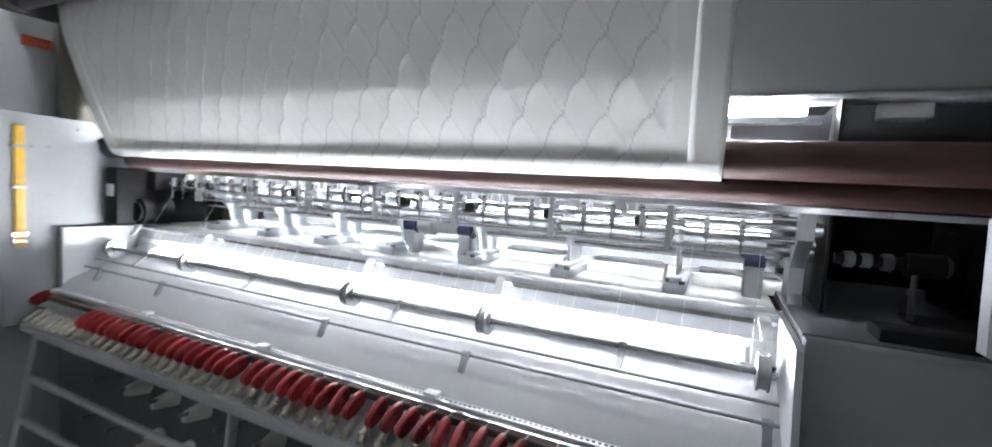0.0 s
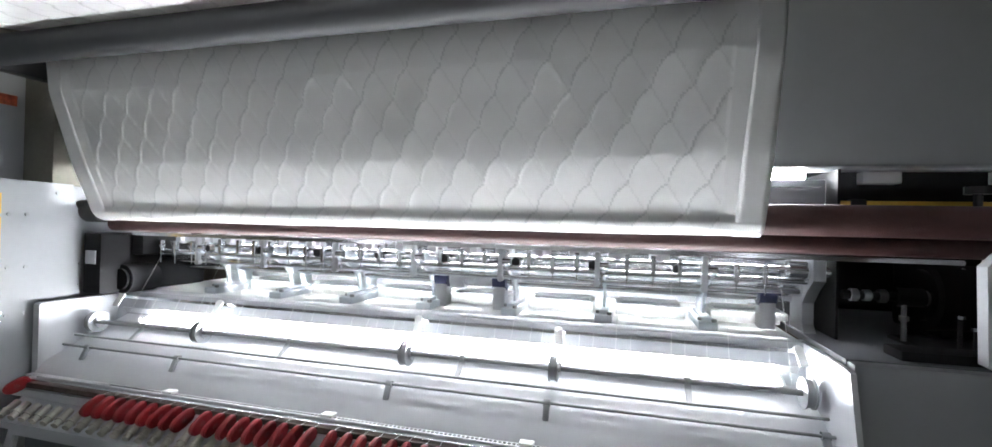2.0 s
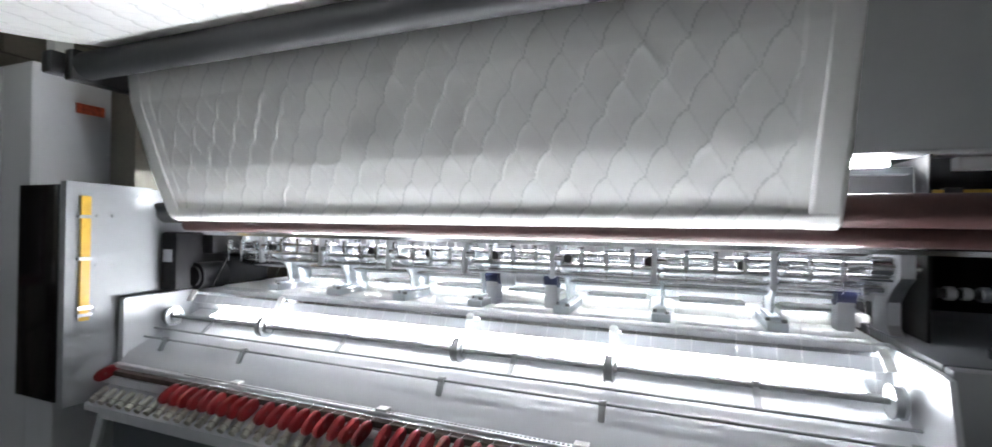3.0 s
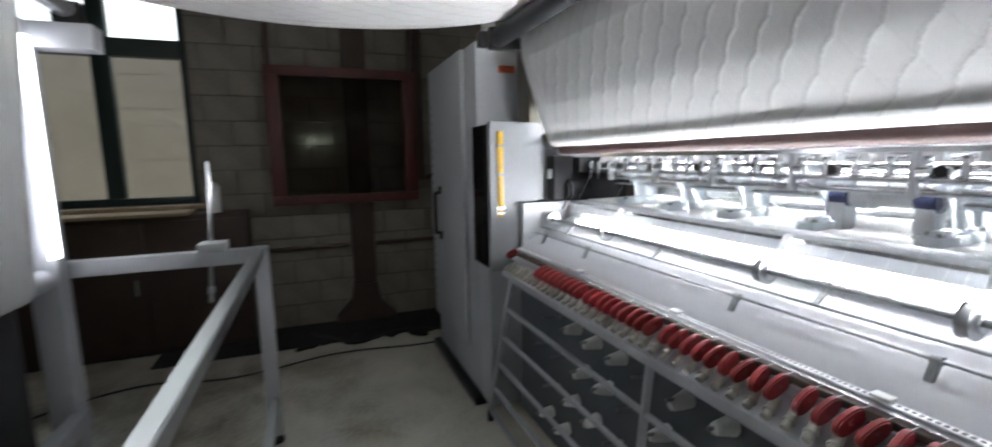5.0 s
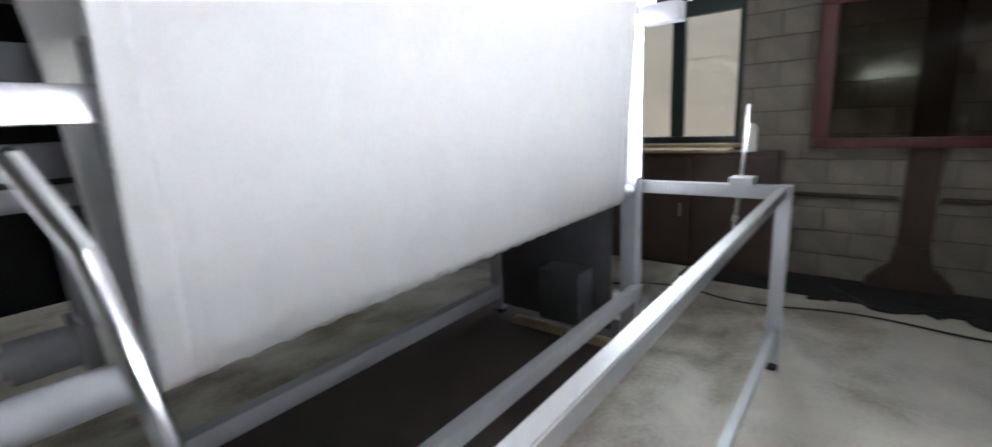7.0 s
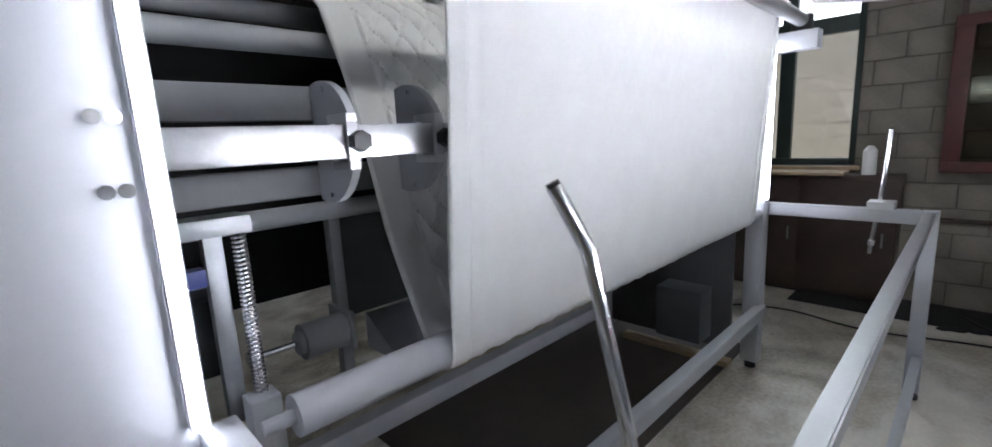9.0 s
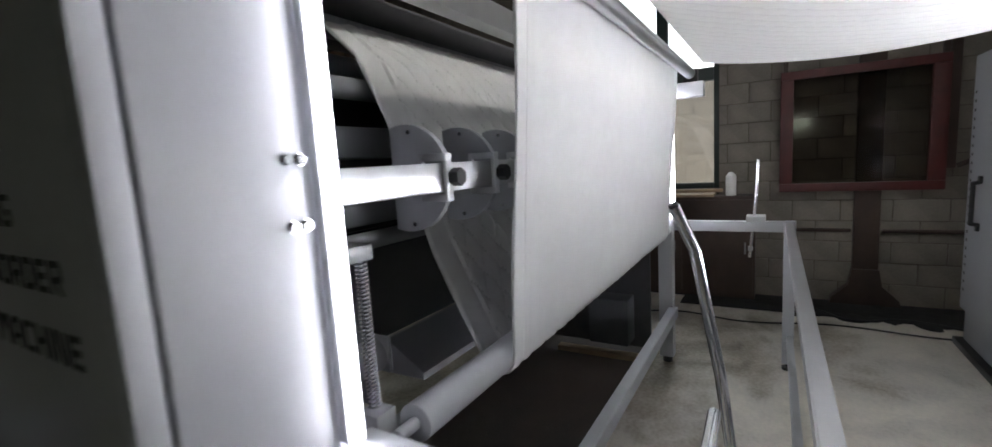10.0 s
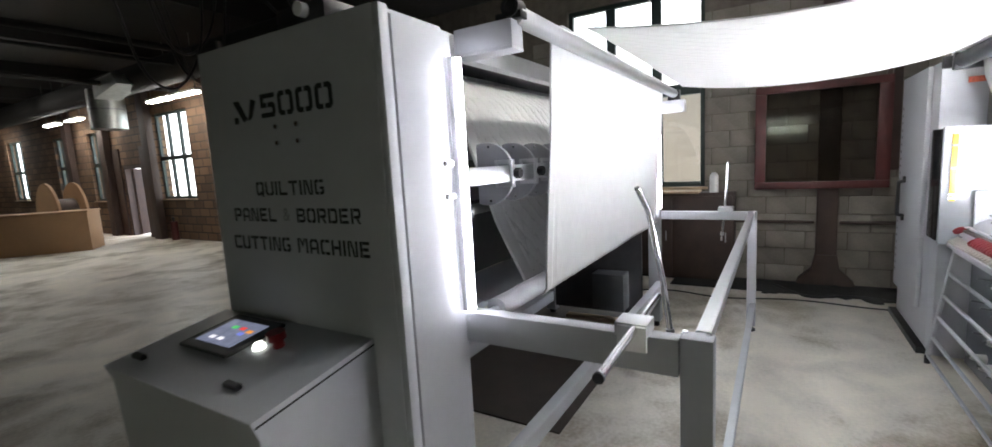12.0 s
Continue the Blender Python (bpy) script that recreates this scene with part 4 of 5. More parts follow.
part("skirt", bx(B(), (-3.36, 1.14, 0.0), (-2.30, 2.2, 0.05), 0.004), BLACK, cab)
slot_mesh = mesh_of("slot", bx(B(), (-0.012, -0.0005, -0.010), (0.012, 0.001, 0.010)), BLACK)
for k in range(24):
    piece("slot", slot_mesh, (-3.255, 1.154, 0.45 + 0.062 * k), cab)
part("handle", pipe(B(), [(-3.03, 1.156, 1.26), (-3.03, 1.11, 1.25), (-3.03, 1.11, 0.97), (-3.03, 1.156, 0.96)], 0.014), BLACK, cdoor)
for z in (1.28, 0.94):
    part("handle_foot", bx(B(), (-3.05, 1.135, z - 0.02), (-3.01, 1.154, z + 0.02), 0.004), BLACK, cdoor)
part("warning_plate", bx(B(), (-2.319, 1.33, 1.975), (-2.316, 1.43, 2.015)), mat("warning_plate", (0.55, 0.12, 0.06), 0.5, vary=0.5, scale=60), cab, "small red warning plate")

side = [(1.165, 0.89), (1.165, 1.68), (1.45, 1.675), (1.462, 1.60), (1.49, 1.545), (1.535, 1.50), (1.54, 1.275), (1.37, 1.256), (1.33, 1.02), (1.30, 0.91), (1.27, 0.89)]
part("end_plate", plate(B(), side, "x", -2.075, 0.035), PAINT_D, quilter, "pale grey stepped end plate")
part("end_box", bx(B(), (-2.318, 1.18, 0.90), (-2.077, 1.9, 1.672), 0.006), PAINT_D, quilter)
part("dark_window", bx(B(), (-2.316, 1.160, 0.905), (-2.079, 1.178, 1.668), 0.003), BLACK_GLASS, quilter, "black glossy front panel")
gauge = part("gauge", bx(B(), (-2.039, 1.205, 1.185), (-2.028, 1.235, 1.63), 0.002), BRASS, quilter, "yellow level gauge")
for z in (1.20, 1.225, 1.40, 1.55):
    part("gauge_clip", bx(B(), (-2.0395, 1.196, z), (-2.024, 1.24, z + 0.012)), CHROME if z < 1.3 else DULL, gauge)
dot = mesh_of("screw", rod(B(), (0, 0, 0), (0.004, 0, 0), 0.006, 8), DULL)
for y, z in ((1.40, 1.64), (1.31, 1.56), (1.26, 1.56), (1.31, 1.38), (1.26, 1.38), (1.48, 1.38), (1.26, 1.22), (1.31, 1.22), (1.48, 1.30)):
    piece("screw", dot, (-2.04, y, z), quilter)
part("side_column", bx(B(), (-2.26, 1.42, 1.672), (-2.10, 1.72, 2.6), 0.006), OLIVE, quilter, "dull olive steel column")
part("roller_bracket", bx(bx(B(), (-2.14, 1.20, 2.05), (-2.09, 1.7, 2.16), 0.006), (-2.2, 1.16, 2.07), (-2.14, 1.33, 2.15), 0.01), BLACK, quilter)
part("floor_lamp_arm", bx(B(), (-2.34, 1.24, 2.16), (-2.28, 1.30, 2.40), 0.004), WHITE, quilter)

# front: slope, side plates and lower panels
part("light_slope", plate(B(), [(1.605, 1.235), (1.588, 1.15), (1.45, 1.092), (1.35, 1.048), (1.305, 0.995), (1.262, 0.985), (1.262, 0.96), (1.285, 0.96), (1.31, 0.97), (1.36, 1.025), (1.62, 1.135), (1.63, 1.235)], "x", QX0, QX1 - QX0), PAINT, quilter, "sloping pale front tray")
tri = [(1.27, 0.98), (1.345, 1.258), (1.37, 1.262), (1.66, 1.262), (1.66, 1.12), (1.30, 0.95)]
part("tray_end", plate(B(), tri, "x", QX1, 0.012), PAINT, quilter)
part("tray_end", plate(B(), [(1.332, 0.985), (1.332, 1.247), (1.338, 1.253), (1.66, 1.253), (1.66, 1.12), (1.36, 0.985)], "x", QX0 - 0.03, 0.028), PAINT, quilter)
part("front_panel", bx(B(), (QX1 + 0.014, 1.36, 0.05), (2.2, 1.40, 1.275), 0.006), HEAD, quilter)
part("deck", bx(B(), (QX0, 1.612, 1.236), (QX1, 1.69, 1.262), 0.003), PAINT, quilter)
# Whiter than the deck: the bay lamp's brightness is put into the colour.
part("bay_floor", bx(B(), (QX0, 1.692, 1.236), (QX1, 2.3, 1.2615), 0.002), WHITE, quilter, "bay floor whitened as if brightly lit")
# Side deck deepened below its mid grey to paint in the bay's shade.
part("deck", bx(B(), (QX1 + 0.014, 1.402, 1.255), (2.2, 2.3, 1.277), 0.003), PAINT_DD, quilter)
# Plate added to block the needle bay's light from the side bay.
part("bay_light_block", bx(B(), (0.505, 1.62, 1.277), (0.512, 2.24, 1.735)), BLACK_IRON_SHADE, quilter)
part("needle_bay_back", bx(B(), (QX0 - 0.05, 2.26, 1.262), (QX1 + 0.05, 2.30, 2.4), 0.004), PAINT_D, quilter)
# Near-black back: the side bay's darkness is put into its colour.
part("side_bay_back", bx(B(), (QX1 + 0.055, 2.24, 1.277), (2.2, 2.30, 2.4), 0.004), BLACK_IRON_SHADE, quilter)
part("head_cover", bx(B(), (-2.02, 1.56, 1.735), (2.2, 1.62, 2.75), 0.008), HEAD, quilter, "large smooth grey head cover")
part("cover_lip", bx(B(), (-2.02, 1.62, 1.735), (2.2, 1.70, 1.75), 0.003), PAINT, quilter)
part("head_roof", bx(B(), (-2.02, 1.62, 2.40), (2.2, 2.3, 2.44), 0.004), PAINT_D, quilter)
# Plate added before the lamp; its unlit front hides the overlit bay back.
part("lamp_screen_plate", bx(B(), (0.30, 1.686, 1.640), (0.50, 1.6895, 1.712), 0.001), PAINT_D, quilter)
# Strip added under the work lamp to block its light on the slope.
part("lamp_light_stop", bx(B(), (-1.95, 1.655, 1.690), (0.48, 1.700, 1.693)), PAINT, quilter)
part("work_lamp", bx(B(), (-1.78, 1.702, 1.718), (0.455, 1.724, 1.733), 0.003), LED_BAY, quilter, "lit lamp strip under the head")
for x in (0.58, 0.88, 1.2):
    part("lamp_bracket", bx(B(), (x, 1.66, 1.70), (x + 0.09, 1.70, 1.733), 0.003), WHITE, quilter)
part("yellow_rail", bx(B(), (0.50, 1.78, 1.63), (1.4, 1.80, 1.66), 0.002), BRASS, quilter)
part("red_seal", bx(B(), (0.60, 1.775, 1.625), (0.64, 1.805, 1.665), 0.002), BLACK, quilter)
knobq = part("hand_knob", rod(rod(B(), (0.86, 1.70, 1.63), (0.86, 1.70, 1.68), 0.01, 10), (0.86, 1.70, 1.675), (0.86, 1.70, 1.695), 0.03, 8), BLACK, quilter)

# rollers
part("cloth_roller", rod(B(), (-2.08, 1.51, 1.58), (-1.96, 1.51, 1.58), 0.042, 28), RUBBER, quilter)
part("cloth_roller", rod(B(), (-1.96, 1.51, 1.593), (2.1, 1.51, 1.593), 0.040, 36), BROWN_ROLL, quilter, "brown covered cloth roller")
part("press_roller", rod(B(), (-1.96, 1.545, 1.534), (2.1, 1.545, 1.534), 0.027, 32), BROWN_ROLL, quilter, "brown covered press roller")
part("thin_rail", bar(B(), (-1.96, 1.555, 1.497), (0.75, 1.555, 1.497), 0.012, 0.012, 0.002), CHROME, quilter)
top_roll = part("top_roller", rod(B(), (-2.14, *ROLL_Q), (1.6, *ROLL_Q), 0.05, 32), RUBBER, quilter, "dark rubber top roller")
part("roller_arm", bx(B(), (1.55, 1.2, 2.05), (1.62, 1.6, 2.17), 0.005), PAINT, quilter)

# needle bay: shafts, hooks, boxes and needle clamps
for y, z, r in ((1.70, 1.455, 0.012), (1.66, 1.425, 0.010), (1.72, 1.392, 0.012), (1.80, 1.363, 0.016), (1.84, 1.47, 0.03), (1.72, 1.495, 0.011), (1.78, 1.43, 0.014), (1.66, 1.515, 0.008)):
    part("shaft", rod(B(), (-1.93, y, z), (0.47, y, z), r, 18), CHROME, quilter)
hook_outline = [(1.648, 1.462), (1.632, 1.448), (1.634, 1.428), (1.68, 1.412), (1.73, 1.385), (1.765, 1.345), (1.775, 1.296), (1.905, 1.296), (1.90, 1.40), (1.895, 1.465)]
hook_mesh = mesh_of("hook_bracket", plate(B(), hook_outline, "x", -0.004, 0.008), PLATE)
base_mesh = mesh_of("bracket_base", bx(bx(B(), (-0.027, -0.06, 0), (0.027, 0.17, 0.024), 0.003), (-0.014, -0.03, 0.024), (0.014, 0.165, 0.036), 0.002), PLATE)
base_bolt = mesh_of("bolt", rod(B(), (0, 0, 0), (0, 0, 0.009), 0.008, 6), DULL)
arm_mesh = mesh_of("hanger_arm", bar(rod(B(), (0, -0.008, -0.05), (0, 0.012, -0.05), 0.010, 14), (0, 0, -0.05), (0, 0, 0.06), 0.014, 0.02, 0.002), STEEL)
white_box = mesh_of("bay_box", bx(bx(B(), (-0.115, -0.01, 0), (0.115, 0.12, 0.038), 0.004), (-0.10, 0.02, 0.038), (0.10, 0.11, 0.046), 0.003), WHITE)
joint_mesh = mesh_of("hook_joint", rod(rod(B(), (-0.012, 0, 0), (0.012, 0, 0), 0.015, 16), (0.012, 0, 0), (0.017, 0, 0), 0.009, 6), CHROME)
hooks = [-1.64 + 0.307 * k for k in range(7)]
for x in hooks:
    base = piece("bracket_base", base_mesh, (x, 1.745, 1.262), quilter)
    for dy in (-0.045, -0.02):
        piece("bolt", base_bolt, (0.018 if dy < -0.03 else -0.018, dy, 0.024), base)
    piece("hook_bracket", hook_mesh, (x, 0.0, 0.0), quilter)
    piece("hanger_arm", arm_mesh, (x - 0.02, 1.645, 1.44), quilter)
    piece("bay_box", white_box, (x + 0.15, 1.87, 1.262), quilter)
    piece("hook_joint", joint_mesh, (x, 1.645, 1.446), quilter)
clampn = B()
bx(clampn, (-0.007, -0.008, -0.028), (0.007, 0.010, 0.03), 0.002); rod(clampn, (0, -0.012, 0.008), (0, 0.014, 0.008), 0.005, 8); rod(clampn, (0, 0, -0.06), (0, 0, -0.028), 0.0022, 6)
needle_mesh = mesh_of("needle_clamp", clampn, CHROME)
block_mesh = mesh_of("needle_block", bx(rod(B(), (0, -0.02, 0.0), (0, 0.0, 0.0), 0.012, 12), (-0.03, 0.0, -0.022), (0.03, 0.04, 0.025), 0.003), ALU)
dark_nut = mesh_of("dark_nut", rod(B(), (0, -0.012, 0), (0, 0.012, 0), 0.016, 6), BLACK)
rnd = random.Random(5)
for k in range(30):
    x = -1.86 + 0.076 * k
    piece("needle_clamp", needle_mesh, (x, 1.655 + rnd.uniform(-0.006, 0.006), 1.452 + rnd.choice((0, 0, -0.012))), quilter)
for k in range(16):
    x = -1.80 + 0.124 * k
    piece("needle_block", block_mesh, (x, 1.70, 1.475), quilter)
    if k % 2:
        piece("dark_nut", dark_nut, (x + 0.05, 1.665, 1.445), quilter)
part("coupling", rod(rod(B(), (-0.655, 1.80, 1.363), (-0.60, 1.80, 1.363), 0.032, 20), (-0.60, 1.80, 1.363), (-0.50, 1.80, 1.363), 0.022, 20), STEEL, quilter)
BLUE = mat("dark_blue_casting", (0.02, 0.025, 0.07), 0.4, vary=0.2, scale=20)
for x in (-0.69, 0.385, -0.47):
    stand = part("bearing_stand", bx(B(), (x - 0.022, 1.775, 1.262), (x + 0.022, 1.83, 1.345), 0.004), STEEL, quilter)
    part("bearing_cap", rod(B(), (x - 0.024, 1.80, 1.365), (x + 0.024, 1.80, 1.365), 0.033, 20), BLUE, stand)
endb = part("end_bracket", plate(B(), [(1.62, 1.49), (1.62, 1.43), (1.66, 1.40), (1.70, 1.36), (1.70, 1.30), (1.68, 1.277), (1.80, 1.277), (1.80, 1.49)], "x", 0.452, 0.03), STEEL, quilter)
for p in ((1.66, 1.455), (1.72, 1.40)):
    part("collar", rod(B(), (0.40, *p), (0.50, *p), 0.026, 20), CHROME, endb)
part("gear_housing", bx(B(), (-2.036, 1.485, 1.264), (-1.945, 1.95, 1.50), 0.014), BLACK_IRON_SHADE, quilter, "black left-hand gear housing")
part("housing_top", bx(B(), (-1.944, 1.60, 1.41), (-1.885, 1.95, 1.50), 0.01), BLACK_IRON_SHADE, quilter)
part("gear_cover", rod(rod(B(), (-1.935, 1.56, 1.318), (-1.935, 1.68, 1.318), 0.056, 28), (-1.935, 1.55, 1.318), (-1.935, 1.56, 1.318), 0.04, 28), BLACK_IRON_SHADE, quilter)
part("gear_label", bx(B(), (-2.015, 1.481, 1.38), (-1.965, 1.4845, 1.43)), PAINT, quilter)

# drive in the side bay, the bay's shade put into near-black colours
drive = thing("drive_unit", (0.8, 1.6, 1.277), "motor drive blackened for the bay's shade, with small chrome collars on the machine's side deck", "motor")
part("base", bx(bx(B(), (0.56, 1.42, 1.277), (1.5, 1.50, 1.300), 0.004), (0.66, 1.50, 1.277), (1.5, 1.70, 1.288), 0.003), BLACK_IRON_SHADE, drive)
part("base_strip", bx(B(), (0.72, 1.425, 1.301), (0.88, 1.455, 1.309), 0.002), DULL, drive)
spindle = part("spindle", rod(rod(B(), (0.52, 1.62, 1.40), (0.72, 1.62, 1.40), 0.012, 18), (0.64, 1.62, 1.40), (0.70, 1.62, 1.40), 0.024, 20), BLACK_IRON_SHADE, drive)
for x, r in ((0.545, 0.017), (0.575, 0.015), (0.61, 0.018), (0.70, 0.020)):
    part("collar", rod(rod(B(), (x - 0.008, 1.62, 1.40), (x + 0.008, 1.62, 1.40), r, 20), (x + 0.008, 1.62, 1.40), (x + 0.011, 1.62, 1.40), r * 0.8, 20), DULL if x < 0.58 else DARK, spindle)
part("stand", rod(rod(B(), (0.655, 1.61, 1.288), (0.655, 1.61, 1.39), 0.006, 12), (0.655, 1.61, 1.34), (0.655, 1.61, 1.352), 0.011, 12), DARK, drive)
part("motor", rod(rod(rod(B(), (0.74, 1.70, 1.40), (1.05, 1.70, 1.40), 0.095, 28), (1.05, 1.70, 1.40), (1.10, 1.70, 1.40), 0.06, 24), (0.725, 1.70, 1.40), (0.74, 1.70, 1.40), 0.07, 28), BLACK_IRON_SHADE, drive)
part("gear_case", bx(B(), (0.76, 1.66, 1.288), (0.93, 1.90, 1.52), 0.02), BLACK_IRON_SHADE, drive)
part("pillar", bx(B(), (0.86, 1.60, 1.30), (0.90, 1.66, 1.50), 0.006), PAINT_DD, drive)
for x, y, h in ((0.735, 1.54, 0.075), (0.76, 1.53, 0.05), (0.80, 1.50, 0.03), (0.825, 1.50, 0.042), (0.93, 1.53, 0.05), (0.99, 1.52, 0.04)):
    stud = part("stud", rod(B(), (x, y, 1.288), (x, y, 1.288 + h), 0.005, 8), BLACK_IRON_SHADE, drive)
    part("nut", rod(B(), (x, y, 1.288 + h), (x, y, 1.296 + h), 0.009, 6), CHROME, stud)
for p in ((0.80, 1.655, 1.47), (0.91, 1.595, 1.43), (0.95, 1.60, 1.39)):
    part("bolt_head", rod(B(), p, (p[0], p[1] - 0.01, p[2]), 0.010, 6), DULL, drive)
dial = part("name_plate", rod(B(), (0.845, 1.592, 1.50), (0.845, 1.598, 1.50), 0.036, 24), PAINT, drive, "round pale plate with a dark mark")
for du in (-0.012, 0.0, 0.012):
    part("mark", bx(B(), (0.845 + du - 0.004, 1.590, 1.494 - abs(du) * 0.3), (0.845 + du + 0.004, 1.5918, 1.508)), BLACK, dial)
part("plate_stem", bx(B(), (0.83, 1.60, 1.30), (0.86, 1.61, 1.50)), BLACK_IRON_SHADE, drive)
part("motor_cover", plate(B(), [(0.66, 1.30), (0.655, 1.50), (0.69, 1.54), (1.3, 1.54), (1.3, 1.29), (0.68, 1.29)], "y", 1.325, 0.03), PAINT, quilter)
# Boxes coloured near black for the shade at the bay's rear.
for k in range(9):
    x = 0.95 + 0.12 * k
    part("bay_box", bx(B(), (x, 1.9, 1.277), (x + 0.08, 2.1, 1.33 + 0.05 * (k % 3)), 0.006), BLACK_IRON_SHADE, quilter)

# thread rods over the tray
PZ, PY = 1.165, 1.485
part("pulley_rod", rod(B(), (-1.985, PY, PZ), (0.425, PY, PZ), 0.0075, 16), DULL, quilter)
part("thin_rod", rod(B(), (-1.98, 1.432, 1.125), (0.425, 1.432, 1.125), 0.004, 12), DULL, quilter)
part("thin_rod", rod(B(), (-1.98, 1.395, 1.098), (0.425, 1.395, 1.098), 0.004, 12), DULL, quilter)
pulley_mesh = mesh_of("pulley", rod(rod(rod(B(), (-0.012, 0, 0), (-0.008, 0, 0), 0.038, 28), (-0.008, 0, 0), (0.008, 0, 0), 0.034, 28), (0.008, 0, 0), (0.012, 0, 0), 0.038, 28), DULL)
hub_mesh = mesh_of("hub", rod(B(), (0.011, 0, 0), (0.022, 0, 0), 0.02, 20), CHROME)
for x in (-1.952, -1.463, -0.682, -0.230, 0.398):
    pl = piece("pulley", pulley_mesh, (x, PY, PZ), quilter)
    piece("hub", hub_mesh, (0, 0, 0), pl)
strap_mesh = mesh_of("rod_link", rod(bar(B(), (0, 0, 0), (0, -0.055, -0.042), 0.016, 0.008, 0.002), (0, 0.0, -0.004), (0, 0, 0.012), 0.009, 10), DULL)
for x in (-1.72, -1.10, -0.50, 0.12):
    piece("rod_link", strap_mesh, (x, PY, PZ), quilter)
clip_mesh = mesh_of("rod_clip", bar(rod(B(), (-0.009, 0, 0), (0.009, 0, 0), 0.010, 12), (0, 0, 0.004), (0, -0.022, -0.04), 0.016, 0.012, 0.002), DULL)
for x in (-1.86, -1.463, -0.691, -0.234, 0.405):
    piece("rod_clip", clip_mesh, (x, 1.395, 1.098), quilter)
part("eyelet_rail", bar(B(), (-1.99, 1.585, 1.246), (0.425, 1.585, 1.246), 0.016, 0.010, 0.002), CHROME, quilter)
tab_mesh = mesh_of("tab", bx(rod(B(), (0, 0, 0.0), (0, 0.006, 0.0), 0.013, 14), (-0.012, 0.0, -0.045), (0.012, 0.005, 0.0), 0.002), WHITE)
for x in (-1.93, -1.463, -0.677, -0.228, 0.40):
    piece("tab", tab_mesh, (x, 1.556, 1.256), quilter, (-38, 0, 12))
# Lip added behind the tray lamp to shield the panel from it.
part("lamp_shield_lip", plate(B(), [(1.5915, 1.183), (1.578, 1.205), (1.5795, 1.206), (1.5930, 1.184)], "x", -1.95, 2.36), ALU, quilter)
part("lamp_base", plate(B(), [(1.5945, 1.176), (1.546, 1.158), (1.546, 1.1605), (1.5945, 1.1785)], "x", -1.94, 2.31), ALU, quilter)
part("tray_lamp", plate(B(), [(1.594, 1.179), (1.547, 1.1615), (1.547, 1.1635), (1.594, 1.1810)], "x", -1.82, 2.18), LED_Q, quilter, "lit white lamp tube along the tray")
needle_rows = B()
for k in range(46):
    if k % 5 == 3:
        continue
    x = -1.88 + 0.05 * k + 0.008 * math.sin(k * 2.3)
    rod(needle_rows, (x + 0.007, 1.535, 1.165), (x + 0.01, 1.578, 1.253), 0.0005, 4)
    if k % 3 == 0:
        rod(needle_rows, (x + 0.01, 1.578, 1.253), (x + 0.015, 1.66, 1.40), 0.0006, 4)
tagged(part("threads", needle_rows, THREAD), "fine white threads running up to the needles", "thread", kind="stuff")

# perforated rail, red tension discs and beige guides
rail = part("perforated_rail", bar(B(), (-1.99, 1.302, 1.018), (0.43, 1.302, 1.018), 0.022, 0.006, 0.001), ALU, quilter)
holes = B()
for k in range(170):
    rod(holes, (-1.62 + 0.012 * k, 1.302, 1.0205), (-1.62 + 0.012 * k, 1.302, 1.0222), 0.0046, 6)
part("rail_hole", holes, BLACK, rail)
for x in (-1.385, -0.827, -0.269, 0.289):
    part("rail_tag", bx(B(), (x - 0.018, 1.292, 1.022), (x + 0.018, 1.318, 1.030), 0.002), WHITE, rail)
part("disc_rail", bar(B(), (-1.97, 1.278, 1.012), (0.43, 1.278, 1.012), 0.005, 0.004, 0.001), CHROME, quilter)
part("tension_bar", bx(B(), (-1.97, 1.262, 0.99), (0.43, 1.290, 1.008), 0.003), RUST, quilter)
part("guide_shelf", plate(B(), [(1.285, 0.955), (1.20, 0.905), (1.20, 0.885), (1.285, 0.935)], "x", -1.98, QX1 + 1.98), PAINT, quilter)
red_bm = B()
lobe = []
for i in range(20):
    c, d = math.cos(math.tau * i / 20), math.sin(math.tau * i / 20)
    u, v = 0.037 * math.copysign(abs(c) ** 0.75, c), 0.020 * math.copysign(abs(d) ** 0.85, d)
    lobe.append((-0.86 * u + 0.51 * v, -0.51 * u - 0.86 * v))
plate(red_bm, lobe, "x", -0.008, 0.016)
bmesh.ops.bevel(red_bm, geom=[e for e in red_bm.edges if abs(e.verts[0].co.x - e.verts[1].co.x) < 1e-6], offset=0.003, segments=2, affect="EDGES")
red_mesh = mesh_of("tension_disc", red_bm, RED)
boss_mesh = mesh_of("disc_boss", rod(rod(B(), (0.008, 0, 0), (0.0095, 0, 0), 0.0075, 14), (0.0095, 0, 0), (0.012, 0, 0), 0.003, 10), RED_BOSS)
tip_mesh = mesh_of("disc_pin", bx(B(), (-0.003, 0.028, 0.018), (0.003, 0.045, 0.026), 0.001), ALU)
peg_bm = rod(rod(rod(B(), (0, 0.02, 0.012), (0, -0.012, -0.004), 0.0105, 14), (0, -0.012, -0.004), (0, -0.018, -0.007), 0.0135, 14), (0, -0.018, -0.007), (0, -0.034, -0.015), 0.0105, 14)
peg_mesh = mesh_of("thread_guide", peg_bm, BEIGE)
k = 0
x = -1.60
while x < 0.42:
    d = piece("tension_disc", red_mesh, (x, 1.236, 0.982), quilter, (0, rnd.uniform(-5, 5), rnd.uniform(-7, 7) - 4))
    piece("disc_pin", tip_mesh, (0, 0, 0), d)
    piece("disc_boss", boss_mesh, (0, 0, 0), d)
    x += 0.043 if k % 9 != 8 else 0.066
    k += 1
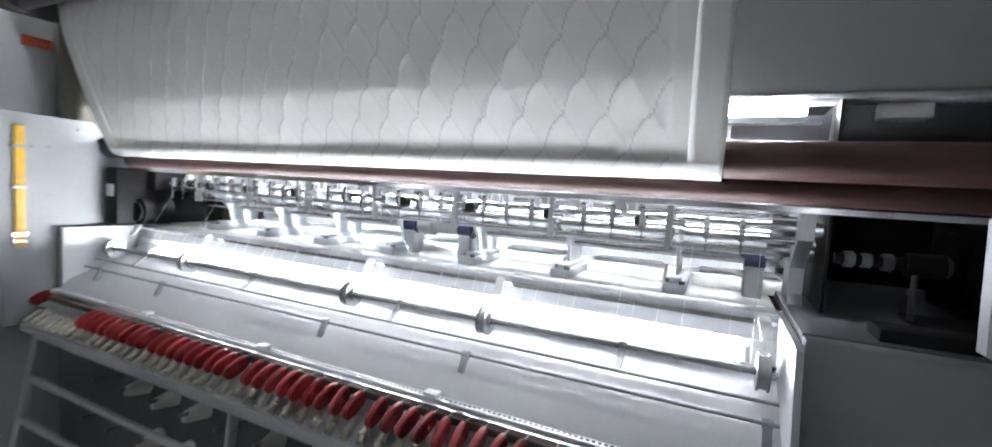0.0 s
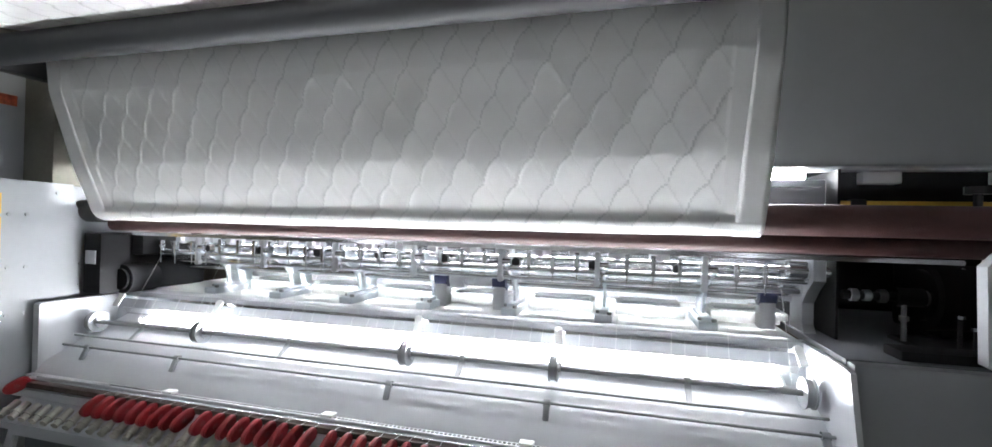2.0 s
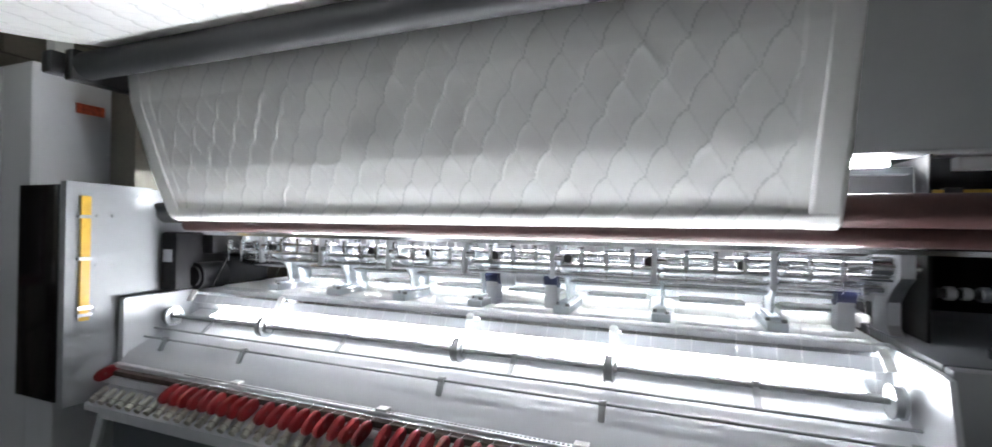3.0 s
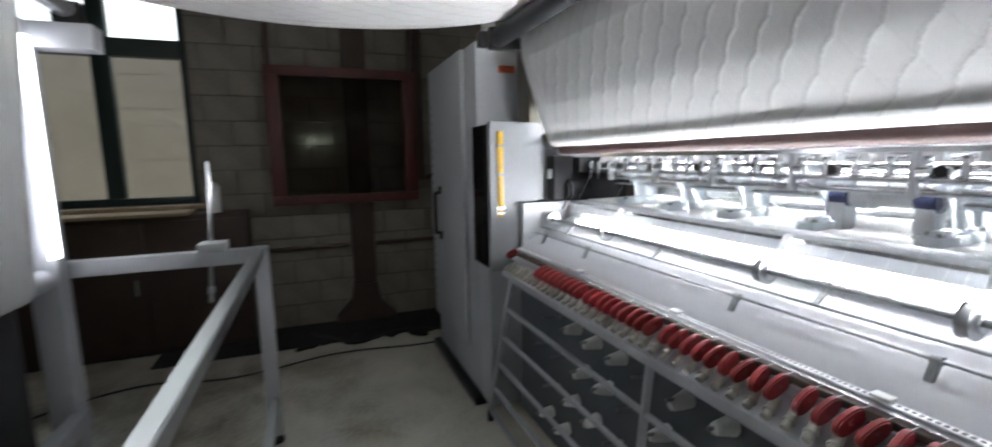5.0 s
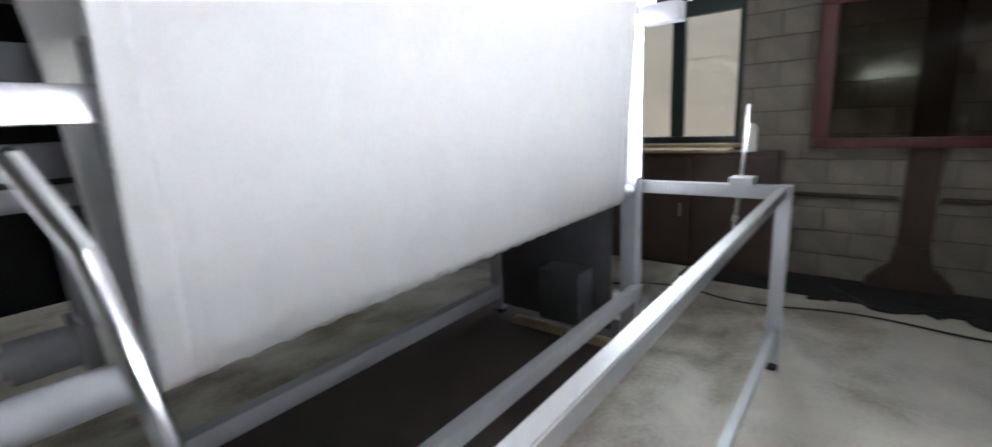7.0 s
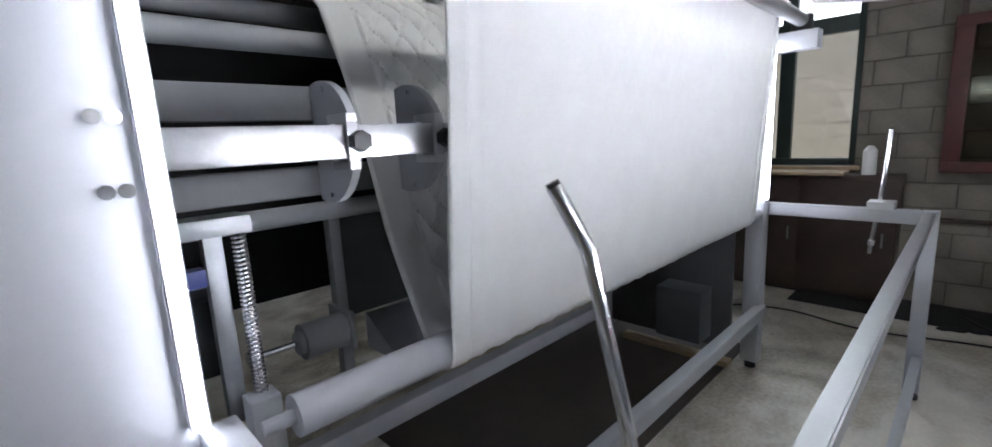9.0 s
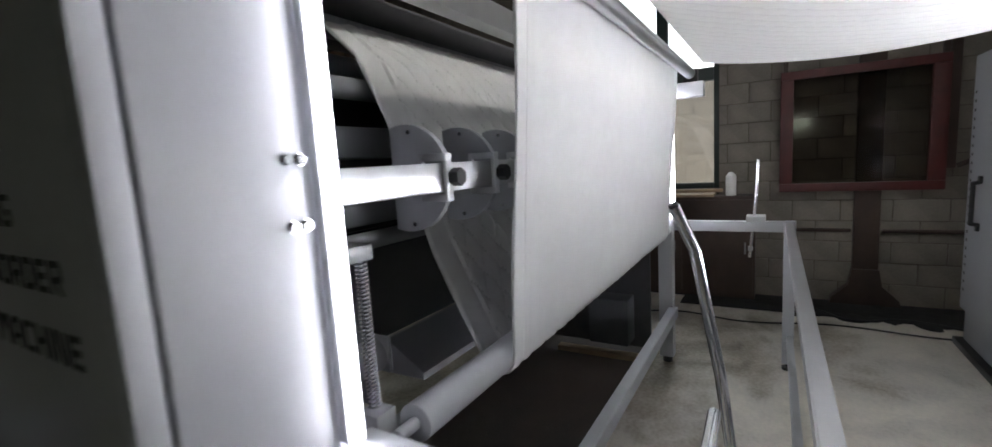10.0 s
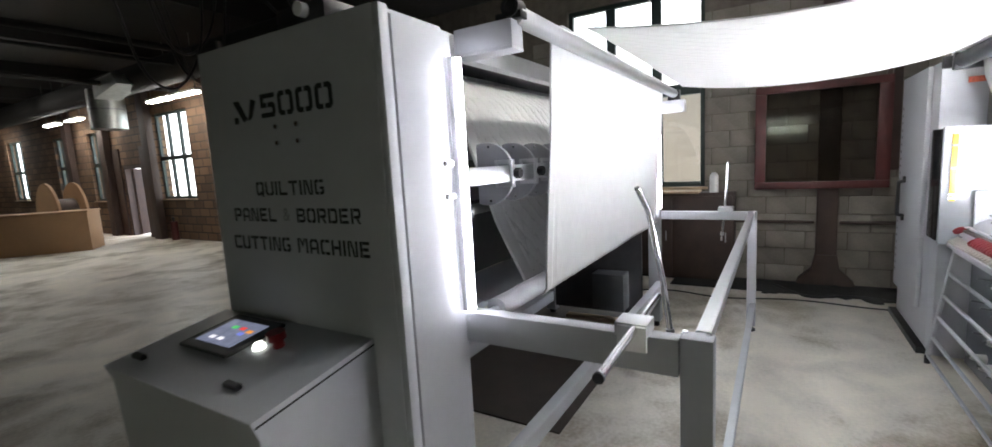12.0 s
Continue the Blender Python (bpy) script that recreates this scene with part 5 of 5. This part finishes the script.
d = piece("tension_disc", red_mesh, (-1.955, 1.250, 1.0), quilter, (0, 10, -40))
piece("disc_pin", tip_mesh, (0, 0, 0), d)
piece("disc_boss", boss_mesh, (0, 0, 0), d)
for k in range(50):
    piece("thread_guide", peg_mesh, (-1.94 + 0.047 * k, 1.228, 0.938), quilter, (0, 0, 14))

# thread stand below
creel = thing("thread_stand", (-0.8, 1.3, 0), "grey lattice thread stand holding cones of white thread", "thread stand")
TL, BL, TR, BR = Vector((-1.93, 1.235, 0.88)), Vector((-2.12, 1.17, 0.06)), Vector((0.42, 1.235, 0.88)), Vector((0.42, 1.17, 0.06))
part("top_rail", bar(B(), TL, TR, 0.03, 0.05), PAINT, creel)
for f in (0.22, 0.42, 0.62, 0.82, 1.0):
    part("lattice_bar", bar(B(), TL.lerp(BL, f), TR.lerp(BR, f), 0.018, 0.020, 0.003), PAINT, creel)
for f in (0.0, 0.46, 0.74, 1.0):
    a = TL.lerp(TR, f)
    b = a + (BL - TL) if f < 0.3 else Vector((a.x - 0.02, 1.17, 0.06))
    up = part("upright", bar(B(), a, b, 0.024, 0.024, 0.003), PAINT, creel)
    part("foot", rod(B(), (b.x, b.y, 0), (b.x, b.y, 0.06), 0.018, 12), BLACK, up)
part("back_board", bx(B(), (-2.10, 1.36, 0.05), (0.43, 1.38, 0.90)), PANEL_BLUE, creel, "blue-grey back panel")
cone_mesh = mesh_of("thread_cone", rod(rod(rod(B(), (0, 0.0, 0), (0, -0.062, 0), 0.030, 20, 0.019), (0, -0.062, 0), (0, -0.07, 0), 0.015, 14), (0, 0.005, 0), (0, 0.0, 0), 0.027, 20), THREAD)
peg_rod = mesh_of("peg", rod(B(), (0, 0, 0), (0, -0.095, 0), 0.006, 10), DULL)
for row, z in enumerate((0.22, 0.40, 0.58, 0.74)):
    for k in range(13):
        x = -1.72 + 0.165 * k + 0.08 * (row % 2)
        peg = piece("peg", peg_rod, (x, 1.361, z), creel, (-8, 0, 0))
        if rnd.random() < 0.62:
            c = new("thread_cone", cone_mesh)
            c.matrix_world = pose(x, 1.354, z + 0.001, -8, rnd.uniform(0, 360), 0)
            tagged(c, "cone of white sewing thread pushed on a peg", "thread cone", "thread cones")
part("side_panel", bx(B(), (-2.318, 1.19, 0.05), (-2.15, 1.9, 0.895), 0.006), PAINT, quilter)
part("leg", bx(B(), (-1.98, 1.9, 0.0), (-1.88, 2.0, 1.236), 0.005), PAINT_D, quilter)
part("leg", bx(B(), (2.05, 1.9, 0.0), (2.15, 2.0, 1.254), 0.005), PAINT_D, quilter)
part("leg", bx(B(), (0.46, 1.41, 0.0), (0.56, 1.5, 1.254), 0.005), PAINT_D, quilter)

# blocks of the near stretch of the window wall
block_mesh_full = mesh_of("block", bx(B(), (-0.03, -0.195, -0.097), (0.0, 0.195, 0.097), 0.006), BLOCK)
BLOCK_PITCH = 0.204
for r in range(16):
    z = 0.102 + BLOCK_PITCH * r
    for i in range(14):
        y = -2.9 + 0.4 * i + (0.2 if r % 2 else 0.0)
        a, b = y - 0.195, y + 0.195
        o = OPEN[0]
        inside = z + 0.09 > o[2] and z - 0.09 < o[3]
        if inside and a > o[0] - 0.02 and b < o[1] + 0.02:
            continue
        if inside and b > o[0] and a < o[1]:
            lo, hi = (o[1] + 0.004, b) if b > o[1] else (a, o[0] - 0.004)
            if hi - lo > 0.03:
                cut = mesh_of("block", bx(B(), (-0.03, (lo - hi) / 2, -0.097), (0.0, (hi - lo) / 2, 0.097), 0.006), BLOCK)
                piece("block", cut, (WX + rnd.uniform(-0.003, 0.002), (lo + hi) / 2, z), wall_west)
            continue
        piece("block", block_mesh_full, (WX + rnd.uniform(-0.003, 0.002), y, z), wall_west)
